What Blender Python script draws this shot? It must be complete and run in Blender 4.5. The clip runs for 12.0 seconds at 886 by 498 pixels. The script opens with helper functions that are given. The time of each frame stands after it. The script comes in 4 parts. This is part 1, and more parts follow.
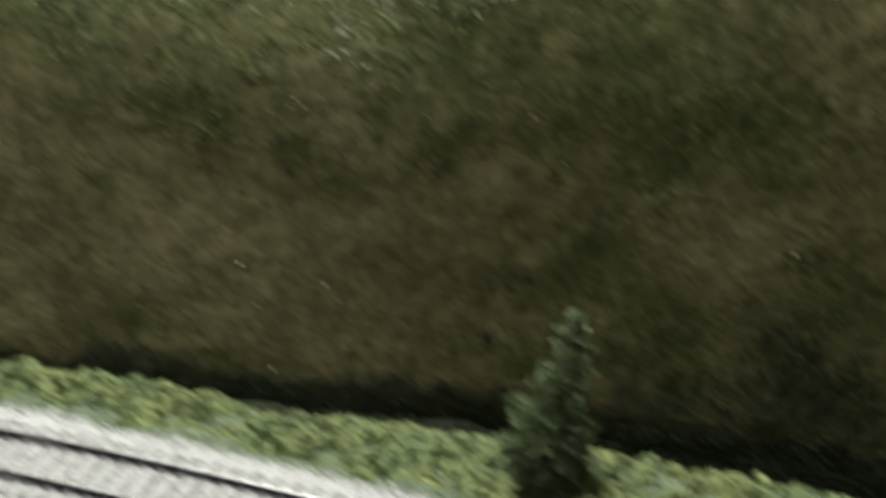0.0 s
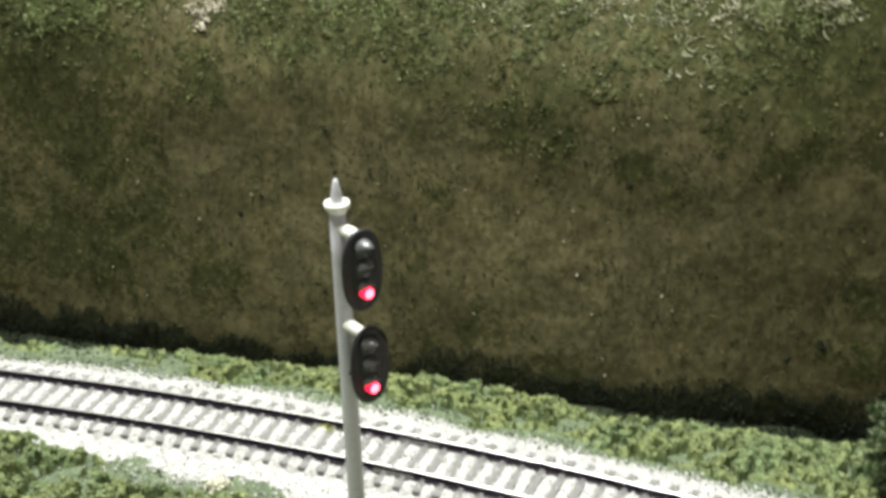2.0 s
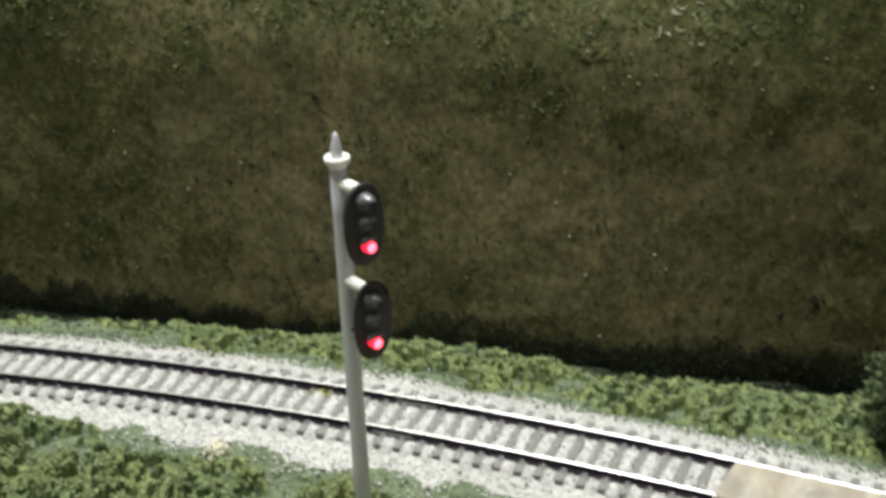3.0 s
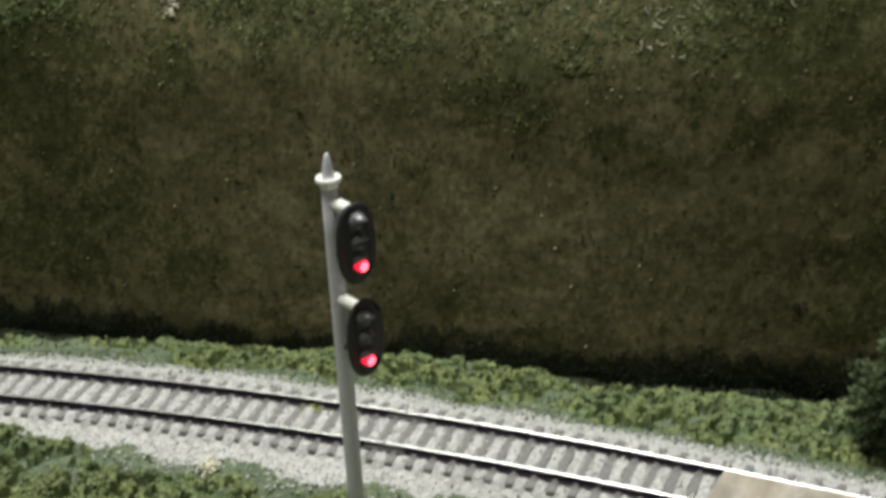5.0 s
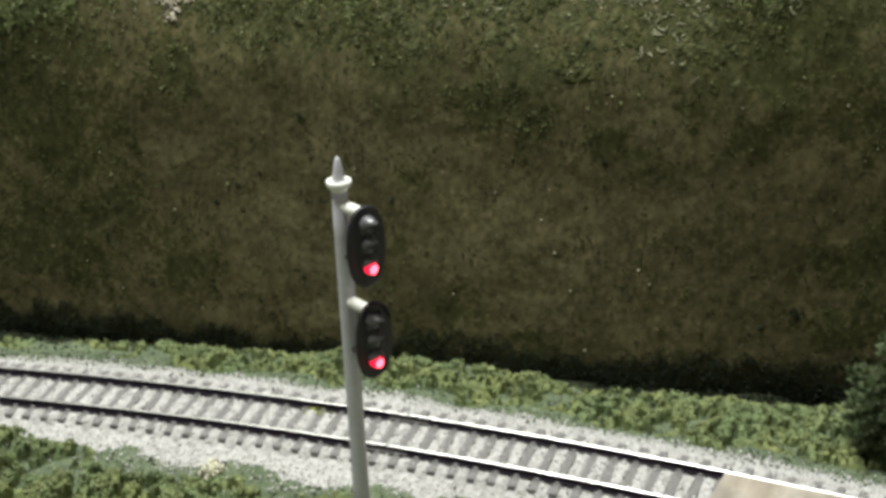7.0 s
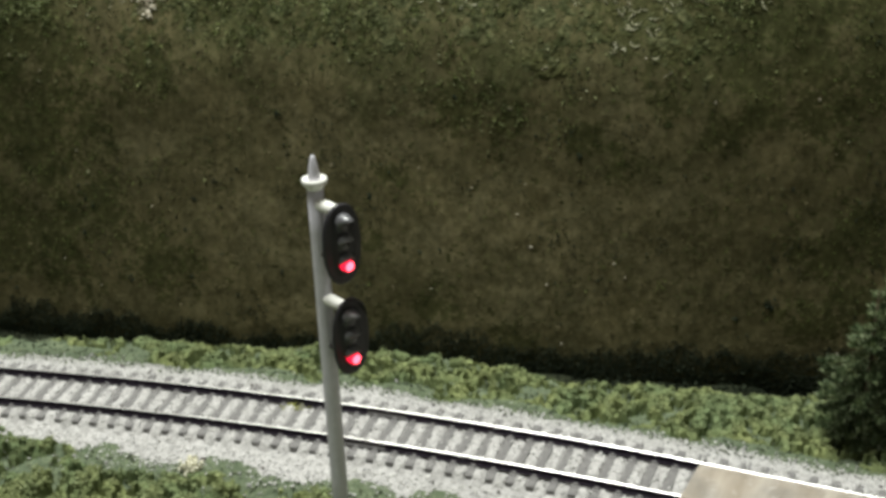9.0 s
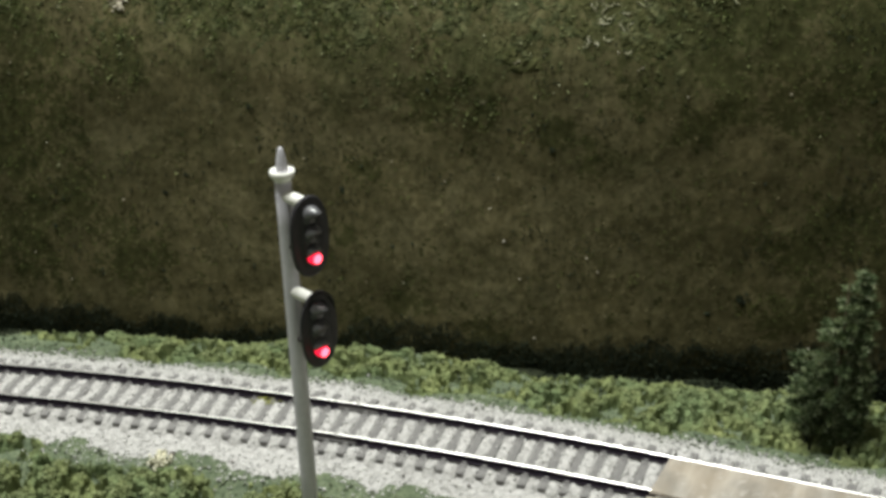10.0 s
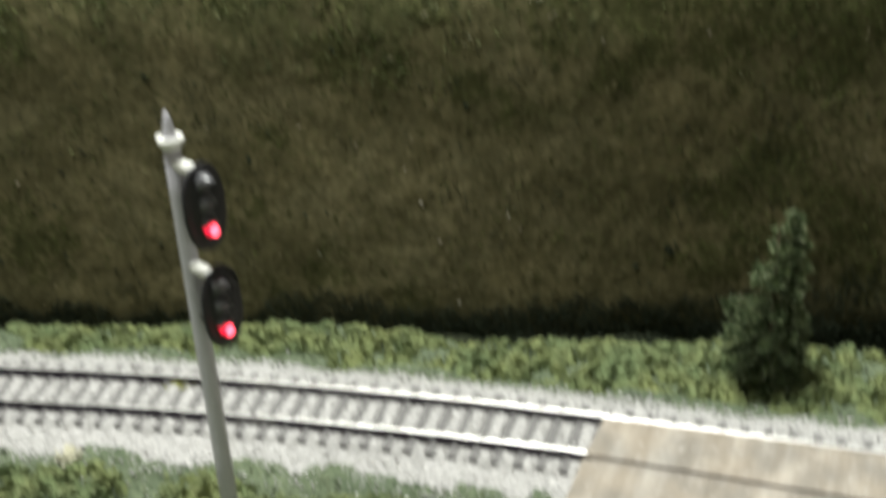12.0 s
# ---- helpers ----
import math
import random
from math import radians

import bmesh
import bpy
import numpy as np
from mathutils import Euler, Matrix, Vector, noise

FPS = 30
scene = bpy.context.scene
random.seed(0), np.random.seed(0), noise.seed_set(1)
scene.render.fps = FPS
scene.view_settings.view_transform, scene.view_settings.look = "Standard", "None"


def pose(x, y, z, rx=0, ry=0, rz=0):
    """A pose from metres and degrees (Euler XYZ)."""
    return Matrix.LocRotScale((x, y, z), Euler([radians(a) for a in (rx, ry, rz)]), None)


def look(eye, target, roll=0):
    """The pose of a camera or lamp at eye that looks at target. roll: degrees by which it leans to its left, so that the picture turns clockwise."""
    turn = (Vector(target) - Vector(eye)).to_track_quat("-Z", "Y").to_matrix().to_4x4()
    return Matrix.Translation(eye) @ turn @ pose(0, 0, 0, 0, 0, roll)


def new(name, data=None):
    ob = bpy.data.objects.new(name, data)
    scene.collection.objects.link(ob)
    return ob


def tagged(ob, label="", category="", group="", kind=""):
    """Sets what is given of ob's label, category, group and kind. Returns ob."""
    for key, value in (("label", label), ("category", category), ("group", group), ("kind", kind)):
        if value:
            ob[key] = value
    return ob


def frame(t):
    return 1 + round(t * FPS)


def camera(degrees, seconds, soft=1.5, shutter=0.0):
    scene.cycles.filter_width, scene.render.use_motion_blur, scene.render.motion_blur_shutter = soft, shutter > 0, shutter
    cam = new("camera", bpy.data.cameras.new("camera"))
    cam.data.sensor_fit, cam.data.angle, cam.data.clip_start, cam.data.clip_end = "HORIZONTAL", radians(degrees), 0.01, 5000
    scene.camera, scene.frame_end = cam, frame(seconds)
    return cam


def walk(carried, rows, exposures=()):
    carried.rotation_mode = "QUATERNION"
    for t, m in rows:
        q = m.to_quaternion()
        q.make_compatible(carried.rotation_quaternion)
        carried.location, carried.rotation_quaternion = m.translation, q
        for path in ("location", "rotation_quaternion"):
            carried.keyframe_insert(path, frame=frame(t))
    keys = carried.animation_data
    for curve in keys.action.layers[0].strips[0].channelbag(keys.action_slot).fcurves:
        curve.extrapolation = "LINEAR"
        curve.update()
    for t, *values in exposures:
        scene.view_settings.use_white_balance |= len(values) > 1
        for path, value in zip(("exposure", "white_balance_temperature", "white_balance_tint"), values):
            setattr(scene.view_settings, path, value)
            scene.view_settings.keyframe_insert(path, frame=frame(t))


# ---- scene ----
cam = camera(38.5, 12.0, soft=3.5, shutter=1.0)
# seconds, then metres and degrees as pose() takes them
PATH = [
    (0.0, 0.00029, 0.00022, 0.20030, 65.472, -0.019, 0.028),
    (0.5, -0.03415, -0.00253, 0.22070, 66.193, 0.847, 1.197),
    (0.7, -0.04773, -0.00479, 0.22065, 66.183, 0.842, 1.594),
    (1.0, -0.06336, -0.00898, 0.21998, 66.330, 1.188, 4.059),
    (1.2, -0.06817, -0.01175, 0.21876, 66.385, 1.159, 5.108),
    (1.5, -0.07132, -0.01533, 0.21644, 66.005, 0.675, 4.528),
    (1.7, -0.07420, -0.01718, 0.21512, 65.194, 0.891, 4.367),
    (2.0, -0.07828, -0.01943, 0.21203, 65.704, 1.605, 4.036),
    (2.2, -0.07910, -0.02076, 0.20847, 65.111, 1.544, 3.166),
    (2.5, -0.07995, -0.02193, 0.20505, 65.034, 1.660, 2.797),
    (2.7, -0.08216, -0.02209, 0.20509, 65.437, 2.073, 3.161),
    (3.0, -0.08468, -0.02213, 0.20517, 64.982, 2.149, 2.503),
    (3.2, -0.08365, -0.02139, 0.20329, 64.599, 2.231, 2.145),
    (4.8, -0.08768, -0.02560, 0.20617, 64.988, 2.707, 1.323),
    (5.0, -0.08766, -0.02428, 0.20914, 65.211, 2.509, 1.204),
    (5.2, -0.08763, -0.02448, 0.21003, 65.441, 2.238, 1.177),
    (5.5, -0.08761, -0.02496, 0.21027, 65.987, 1.901, 1.015),
    (5.7, -0.08776, -0.02503, 0.21027, 66.024, 2.024, 1.275),
    (6.0, -0.08853, -0.02511, 0.21028, 66.003, 1.947, 1.058),
    (6.2, -0.08939, -0.02553, 0.21034, 65.672, 1.913, 1.125),
    (6.5, -0.09118, -0.02636, 0.21045, 65.743, 1.759, 1.075),
    (6.7, -0.09259, -0.02658, 0.21037, 65.718, 1.717, 0.674),
    (7.0, -0.09376, -0.02702, 0.20995, 65.447, 1.966, 0.582),
    (7.2, -0.09372, -0.02774, 0.20966, 65.320, 1.911, 0.632),
    (8.8, -0.09423, -0.02926, 0.21254, 65.038, 1.785, -0.076),
    (9.0, -0.09250, -0.02895, 0.21207, 65.035, 1.996, -0.413),
    (9.2, -0.09276, -0.02893, 0.21233, 65.129, 1.830, -0.635),
    (9.5, -0.09325, -0.02890, 0.21282, 65.070, 1.705, -0.470),
    (9.7, -0.09238, -0.02872, 0.21202, 65.117, 1.658, -0.504),
    (10.0, -0.08960, -0.02846, 0.21056, 64.885, 1.529, -1.141),
    (10.2, -0.08808, -0.02860, 0.21067, 65.460, 1.762, -0.779),
    (10.5, -0.08494, -0.02885, 0.21103, 65.142, 1.684, -1.405),
    (10.7, -0.08136, -0.02881, 0.21120, 65.230, 1.978, -1.741),
    (11.0, -0.07791, -0.02829, 0.21139, 64.903, 2.420, -2.502),
    (11.2, -0.07979, -0.02615, 0.21152, 65.123, 2.836, -2.537),
    (11.5, -0.08356, -0.02023, 0.21163, 65.284, 3.348, -2.896),
    (11.7, -0.08386, -0.01674, 0.20924, 63.986, 3.359, -3.847),
    (11.8, -0.08392, -0.01523, 0.20667, 64.283, 3.293, -4.450),
    (12.0, -0.08394, -0.01246, 0.20014, 63.386, 3.297, -5.322),
]
walk(cam, [(t, pose(x, y, z, rx, ry, rz)) for t, x, y, z, rx, ry, rz in PATH],
     exposures=[(0.0, 0.17), (0.5, 0.67), (1.0, 0.89), (1.5, 0.79), (2.0, 0.63), (2.5, 0.39), (3.0, 0.15), (3.2, 0.12), (4.8, -0.24), (5.0, -0.24), (5.5, -0.08), (6.0, 0.02), (6.5, 0.05), (7.0, 0.01), (9.0, -0.13), (10.5, -0.1), (11.0, -0.05), (11.5, 0.05), (12.0, 0.07)])

CM = 0.01  # the layout is a table-top model railway, 16.5 mm gauge: lengths below in centimetres

# ---------------------------------------------------------------- light
world = bpy.data.worlds.new("room_air")
scene.world = world
world.use_nodes = True
world.node_tree.nodes["Background"].inputs[0].default_value = (0.9, 0.95, 1.0, 1)
world.node_tree.nodes["Background"].inputs[1].default_value = 0.07

lamp_data = bpy.data.lights.new("tube_light", "AREA")
lamp_data.shape, lamp_data.size, lamp_data.size_y = "RECTANGLE", 0.9, 0.22
lamp_data.energy, lamp_data.color = 40, (0.968, 1.0, 0.935)
lamp = new("tube_light", lamp_data)
lamp.matrix_world = look((-0.26, 0.42, 1.42), (-0.10, 0.30, 0.0))


# ---------------------------------------------------------------- materials
def node_material(name):
    m = bpy.data.materials.new(name)
    m.use_nodes = True
    return m, m.node_tree.nodes, m.node_tree.links, m.node_tree.nodes["Principled BSDF"]


def ramp(nodes, stops):
    r = nodes.new("ShaderNodeValToRGB")
    el = r.color_ramp.elements
    while len(el) < len(stops):
        el.new(0.5)
    for e, (p, c) in zip(el, stops):
        e.position, e.color = p, (*c, 1)
    return r


def noise_tex(nodes, links, scale, detail=4.0, rough=0.6, coord=None):
    n = nodes.new("ShaderNodeTexNoise")
    n.inputs["Scale"].default_value = scale
    n.inputs["Detail"].default_value = detail
    n.inputs["Roughness"].default_value = rough
    if coord is not None:
        links.new(coord, n.inputs["Vector"])
    return n


def mix_colour(nodes, links, fac, a, b, mode="MIX"):
    m = nodes.new("ShaderNodeMix")
    m.data_type, m.blend_type = "RGBA", mode
    for sock, v in ((m.inputs[0], fac), (m.inputs[6], a), (m.inputs[7], b)):
        if isinstance(v, (int, float)):
            sock.default_value = v
        elif isinstance(v, tuple):
            sock.default_value = (*v, 1)
        else:
            links.new(v, sock)
    return m.outputs[2]


def rough_material(name, stops, fine, coarse, coarse_stops=None, roughness=0.9, bump=0.0003, metallic=0.0, specular=0.2, coarse_fac=0.6):
    """A surface of one family of colours: a fine noise through a ramp, mottled by a coarse one, with fine relief."""
    m, nodes, links, bsdf = node_material(name)
    co = nodes.new("ShaderNodeTexCoord").outputs["Object"]
    n1 = noise_tex(nodes, links, fine, 5, 0.65, co)
    r1 = ramp(nodes, stops)
    links.new(n1.outputs["Fac"], r1.inputs[0])
    col = r1.outputs[0]
    if coarse_stops:
        n2 = noise_tex(nodes, links, coarse, 3, 0.55, co)
        r2 = ramp(nodes, coarse_stops)
        links.new(n2.outputs["Fac"], r2.inputs[0])
        col = mix_colour(nodes, links, coarse_fac, col, r2.outputs[0], "MULTIPLY")
    links.new(col, bsdf.inputs["Base Color"])
    bsdf.inputs["Roughness"].default_value = roughness
    bsdf.inputs["Metallic"].default_value = metallic
    bsdf.inputs["Specular IOR Level"].default_value = specular
    if bump:
        b = nodes.new("ShaderNodeBump")
        b.inputs["Strength"].default_value = 0.8
        b.inputs["Distance"].default_value = bump
        links.new(n1.outputs["Fac"], b.inputs["Height"])
        links.new(b.outputs[0], bsdf.inputs["Normal"])
    return m


def crumb_material(name, stops, coarse=120.0, coarse_stops=((0.3, (0.6, 0.6, 0.6)), (0.7, (1.2, 1.2, 1.2))), roughness=0.95):
    """Loose crumbs: each island takes its own colour from the ramp, patches vary over centimetres."""
    m, nodes, links, bsdf = node_material(name)
    geo = nodes.new("ShaderNodeNewGeometry")
    co = nodes.new("ShaderNodeTexCoord").outputs["Object"]
    r1 = ramp(nodes, stops)
    links.new(geo.outputs["Random Per Island"], r1.inputs[0])
    n2 = noise_tex(nodes, links, coarse, 3, 0.6, co)
    r2 = ramp(nodes, coarse_stops)
    links.new(n2.outputs["Fac"], r2.inputs[0])
    col = mix_colour(nodes, links, 1.0, r1.outputs[0], r2.outputs[0], "MULTIPLY")
    links.new(col, bsdf.inputs["Base Color"])
    bsdf.inputs["Roughness"].default_value = roughness
    bsdf.inputs["Specular IOR Level"].default_value = 0.1
    return m


M_BALLAST = rough_material("ballast_bed", [(0.28, (0.338, 0.324, 0.315)), (0.5, (0.479, 0.465, 0.456)), (0.72, (0.639, 0.625, 0.606))], 700, 60,
                           [(0.3, (0.75, 0.75, 0.75)), (0.7, (1.0, 1.0, 1.0))], bump=0.0005)
M_GRAIN = crumb_material("ballast_grain", [(0.0, (0.320, 0.315, 0.320)), (0.08, (0.442, 0.432, 0.432)), (0.5, (0.555, 0.545, 0.536)), (1.0, (0.714, 0.705, 0.691))],
                         60.0, [(0.3, (0.85, 0.85, 0.83)), (0.7, (1.0, 1.0, 1.0))])
M_TURF = rough_material("turf", [(0.3, (0.072, 0.092, 0.058)), (0.5, (0.131, 0.162, 0.103)), (0.72, (0.209, 0.238, 0.156))], 700, 80,
                        [(0.3, (0.55, 0.6, 0.6)), (0.7, (1.0, 1.0, 0.9))], bump=0.0006)
# green undergrowth with the shade of the ditch painted into its colour
M_DITCH_SHADE = rough_material("shaded_undergrowth", [(0.3, (0.014, 0.018, 0.009)), (0.5, (0.026, 0.031, 0.016)), (0.72, (0.043, 0.051, 0.026))], 700, 90,
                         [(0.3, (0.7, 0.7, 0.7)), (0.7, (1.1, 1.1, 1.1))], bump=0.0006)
M_FOAM = crumb_material("clump_foam", [(0.0, (0.132, 0.159, 0.075)), (0.4, (0.196, 0.226, 0.108)), (0.85, (0.255, 0.287, 0.140)), (1.0, (0.368, 0.399, 0.216))],
                        75.0, [(0.38, (0.86, 0.92, 0.94)), (0.5, (0.97, 0.98, 0.97)), (0.66, (1.12, 1.1, 1.02))])
M_MAT = rough_material("foam_mat", [(0.30, (0.130, 0.160, 0.073)), (0.5, (0.191, 0.227, 0.106)), (0.70, (0.264, 0.299, 0.147))], 420, 75,
                       [(0.38, (0.82, 0.90, 0.94)), (0.5, (0.96, 0.97, 0.95)), (0.64, (1.14, 1.10, 1.0))], roughness=0.95, bump=0.0004, specular=0.1, coarse_fac=1.0)
M_TURF_CRUMB = crumb_material("turf_crumb", [(0.0, (0.054, 0.067, 0.043)), (0.6, (0.114, 0.137, 0.087)), (1.0, (0.203, 0.230, 0.147))])
# dark green foam; in the ditch and at the hill foot it also paints shade
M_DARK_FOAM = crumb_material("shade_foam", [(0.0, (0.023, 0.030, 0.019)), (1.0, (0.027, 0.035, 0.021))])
M_RAIL_SIDE = rough_material("rail_side", [(0.3, (0.012, 0.009, 0.015)), (0.7, (0.030, 0.023, 0.034))], 800, 50, roughness=0.85, bump=0.0, specular=0.15)
M_JOINER = rough_material("joiner_metal", [(0.3, (0.030, 0.027, 0.027)), (0.7, (0.060, 0.054, 0.052))], 500, 50, roughness=0.6, bump=0.0, specular=0.3)
M_DULL = rough_material("dull_rail_top", [(0.3, (0.12, 0.10, 0.085)), (0.7, (0.24, 0.20, 0.17))], 400, 50, roughness=0.7, bump=0.0)
M_TIE = rough_material("tie_plastic", [(0.3, (0.14, 0.134, 0.134)), (0.6, (0.212, 0.205, 0.202)), (0.8, (0.31, 0.30, 0.29))], 900, 90,
                       [(0.3, (0.8, 0.8, 0.8)), (0.7, (1.05, 1.05, 1.05))], roughness=0.75, bump=0.0001)
M_MAST = rough_material("mast_paint", [(0.3, (0.57, 0.555, 0.62)), (0.7, (0.66, 0.645, 0.71))], 500, 40, roughness=0.40, bump=0.00003, specular=0.5)
M_CREAM = rough_material("bracket_paint", [(0.3, (0.74, 0.73, 0.68)), (0.7, (0.84, 0.83, 0.79))], 500, 40, roughness=0.5, bump=0.0, specular=0.4)
M_BLACK = rough_material("head_plastic", [(0.3, (0.011, 0.010, 0.014)), (0.7, (0.020, 0.018, 0.025))], 700, 60, roughness=0.55, bump=0.00003, specular=0.5)
M_HOOD = rough_material("hood_plastic", [(0.3, (0.085, 0.085, 0.092)), (0.7, (0.12, 0.12, 0.13))], 700, 60, roughness=0.34, bump=0.0, specular=1.0)
M_LENS_OFF = rough_material("unlit_lens", [(0.3, (0.030, 0.029, 0.034)), (0.7, (0.045, 0.044, 0.050))], 300, 60, roughness=0.35, bump=0.0, specular=0.6)
M_DUST = rough_material("groove_dust", [(0.3, (0.13, 0.115, 0.10)), (0.7, (0.24, 0.215, 0.19))], 500, 60, roughness=0.9, bump=0.0002)
M_WALL = rough_material("room_paint", [(0.3, (0.680, 0.666, 0.639)), (0.7, (0.762, 0.748, 0.721))], 20, 2, roughness=0.9, bump=0.0)
M_TABLE = rough_material("bench_wood", [(0.3, (0.20, 0.13, 0.08)), (0.7, (0.32, 0.22, 0.13))], 30, 3, roughness=0.7, bump=0.0)


def rail_top_material():
    m, nodes, links, bsdf = node_material("rail_top")
    co = nodes.new("ShaderNodeTexCoord").outputs["Object"]
    n = noise_tex(nodes, links, 90, 4, 0.6, co)
    r = ramp(nodes, [(0.35, (0.60, 0.58, 0.56)), (0.65, (0.80, 0.79, 0.77))])
    links.new(n.outputs["Fac"], r.inputs[0])
    links.new(r.outputs[0], bsdf.inputs["Base Color"])
    bsdf.inputs["Metallic"].default_value = 1.0
    bsdf.inputs["Roughness"].default_value = 0.36
    return m


def red_lens_material(name, colour, strength):
    m, _, _, bsdf = node_material(name)
    bsdf.inputs["Base Color"].default_value = (0.6, 0.02, 0.06, 1)
    bsdf.inputs["Roughness"].default_value = 0.2
    bsdf.inputs["Emission Color"].default_value = (*colour, 1)
    bsdf.inputs["Emission Strength"].default_value = strength
    return m


def wood_deck_material():
    m, nodes, links, bsdf = node_material("crossing_wood")
    co = nodes.new("ShaderNodeTexCoord").outputs["Object"]
    mp = nodes.new("ShaderNodeMapping")
    mp.inputs["Scale"].default_value = (26, 150, 60)
    along = nodes.new("ShaderNodeMapping")  # the grain runs across the track
    along.inputs["Rotation"].default_value = (0, 0, radians(-64))
    links.new(co, along.inputs["Vector"])
    links.new(along.outputs[0], mp.inputs["Vector"])
    n = noise_tex(nodes, links, 1.0, 5, 0.6, mp.outputs[0])
    r = ramp(nodes, [(0.30, (0.250, 0.212, 0.168)), (0.5, (0.318, 0.278, 0.232)), (0.68, (0.430, 0.388, 0.340))])
    links.new(n.outputs["Fac"], r.inputs[0])
    n2 = noise_tex(nodes, links, 70, 3, 0.6, co)
    r2 = ramp(nodes, [(0.35, (0.76, 0.78, 0.80)), (0.65, (1.08, 1.06, 1.03))])
    links.new(n2.outputs["Fac"], r2.inputs[0])
    worn = mix_colour(nodes, links, 1.0, r.outputs[0], r2.outputs[0], "MULTIPLY")
    # pale scuffs and grey dust patches
    n3 = noise_tex(nodes, links, 240, 4, 0.7, co)
    r3 = ramp(nodes, [(0.56, (0, 0, 0)), (0.72, (0.6, 0.6, 0.6))])
    links.new(n3.outputs["Fac"], r3.inputs[0])
    worn = mix_colour(nodes, links, r3.outputs[0], worn, (0.50, 0.46, 0.42))
    links.new(worn, bsdf.inputs["Base Color"])
    bsdf.inputs["Roughness"].default_value = 0.65
    b = nodes.new("ShaderNodeBump")
    b.inputs["Distance"].default_value = 0.0002
    b.inputs["Strength"].default_value = 0.6
    links.new(n.outputs["Fac"], b.inputs["Height"])
    links.new(b.outputs[0], bsdf.inputs["Normal"])
    return m


def hill_material(name, dark, mean, light):
    """Dead-grass matting on the hill: soft browns combed downhill, drifting to olive, greener near the crest."""
    m, nodes, links, bsdf = node_material(name)
    co = nodes.new("ShaderNodeTexCoord").outputs["Object"]
    combed = nodes.new("ShaderNodeMapping")
    combed.inputs["Scale"].default_value = (1.0, 1.0, 0.72)
    links.new(co, combed.inputs["Vector"])
    fine = noise_tex(nodes, links, 420, 4, 0.6, combed.outputs[0])
    r1 = ramp(nodes, [(0.28, dark), (0.5, mean), (0.72, light)])
    links.new(fine.outputs["Fac"], r1.inputs[0])
    green = ramp(nodes, [(0.28, (0.026, 0.030, 0.012)), (0.5, (0.044, 0.049, 0.021)), (0.72, (0.080, 0.085, 0.040))])
    links.new(fine.outputs["Fac"], green.inputs[0])
    big = noise_tex(nodes, links, 30, 5, 0.68, co)
    sep = nodes.new("ShaderNodeSeparateXYZ")
    links.new(co, sep.inputs[0])
    mm = nodes.new("ShaderNodeMath")
    mm.operation = "MULTIPLY_ADD"
    links.new(sep.outputs[2], mm.inputs[0])
    mm.inputs[1].default_value = 3.6
    links.new(big.outputs["Fac"], mm.inputs[2])
    sel = ramp(nodes, [(0.74, (0, 0, 0)), (1.06, (0.75, 0.75, 0.75))])
    links.new(mm.outputs[0], sel.inputs[0])
    col = mix_colour(nodes, links, sel.outputs[0], r1.outputs[0], green.outputs[0])
    for scale, lo, hi in ((38, (0.84, 0.85, 0.82), (1.14, 1.12, 1.10)), (95, (0.88, 0.89, 0.87), (1.11, 1.10, 1.08)), (240, (0.85, 0.86, 0.83), (1.15, 1.14, 1.12))):
        n = noise_tex(nodes, links, scale, 3, 0.55, combed.outputs[0])
        r = ramp(nodes, [(0.36, lo), (0.64, hi)])
        links.new(n.outputs["Fac"], r.inputs[0])
        col = mix_colour(nodes, links, 1.0, col, r.outputs[0], "MULTIPLY")
    links.new(col, bsdf.inputs["Base Color"])
    bsdf.inputs["Roughness"].default_value = 1.0
    bsdf.inputs["Specular IOR Level"].default_value = 0.05
    b = nodes.new("ShaderNodeBump")
    b.inputs["Distance"].default_value = 0.0004
    b.inputs["Strength"].default_value = 0.6
    links.new(fine.outputs["Fac"], b.inputs["Height"])
    links.new(b.outputs[0], bsdf.inputs["Normal"])
    return m


M_RAIL_TOP = rail_top_material()
M_RED = red_lens_material("lit_red_lens", (1.0, 0.012, 0.05), 1.5)
M_RED_CORE = red_lens_material("lit_red_core", (1.0, 0.08, 0.12), 6.0)
M_DECK = wood_deck_material()
M_HILL = hill_material("hill_matting", (0.055, 0.050, 0.026), (0.078, 0.070, 0.037), (0.104, 0.094, 0.054))
M_HILL_OLIVE = hill_material("olive_matting", (0.029, 0.031, 0.013), (0.047, 0.047, 0.021), (0.071, 0.069, 0.033))
M_HILL_LIGHT = hill_material("light_matting", (0.070, 0.063, 0.036), (0.098, 0.088, 0.049), (0.128, 0.115, 0.069))
M_CREST = rough_material("crest_foam", [(0.30, (0.026, 0.029, 0.012)), (0.5, (0.050, 0.054, 0.025)), (0.68, (0.105, 0.108, 0.056))], 500, 130,
                         [(0.36, (0.60, 0.66, 0.52)), (0.5, (0.95, 0.97, 0.92)), (0.64, (1.35, 1.3, 1.25))], roughness=0.95, bump=0.0005, specular=0.1, coarse_fac=1.0)
M_CREST_PALE = rough_material("crest_lichen", [(0.30, (0.065, 0.060, 0.036)), (0.5, (0.118, 0.109, 0.070)), (0.68, (0.26, 0.245, 0.18))], 500, 130,
                              [(0.36, (0.65, 0.66, 0.6)), (0.5, (0.95, 0.96, 0.94)), (0.64, (1.3, 1.3, 1.25))], roughness=0.95, bump=0.0005, specular=0.1, coarse_fac=1.0)
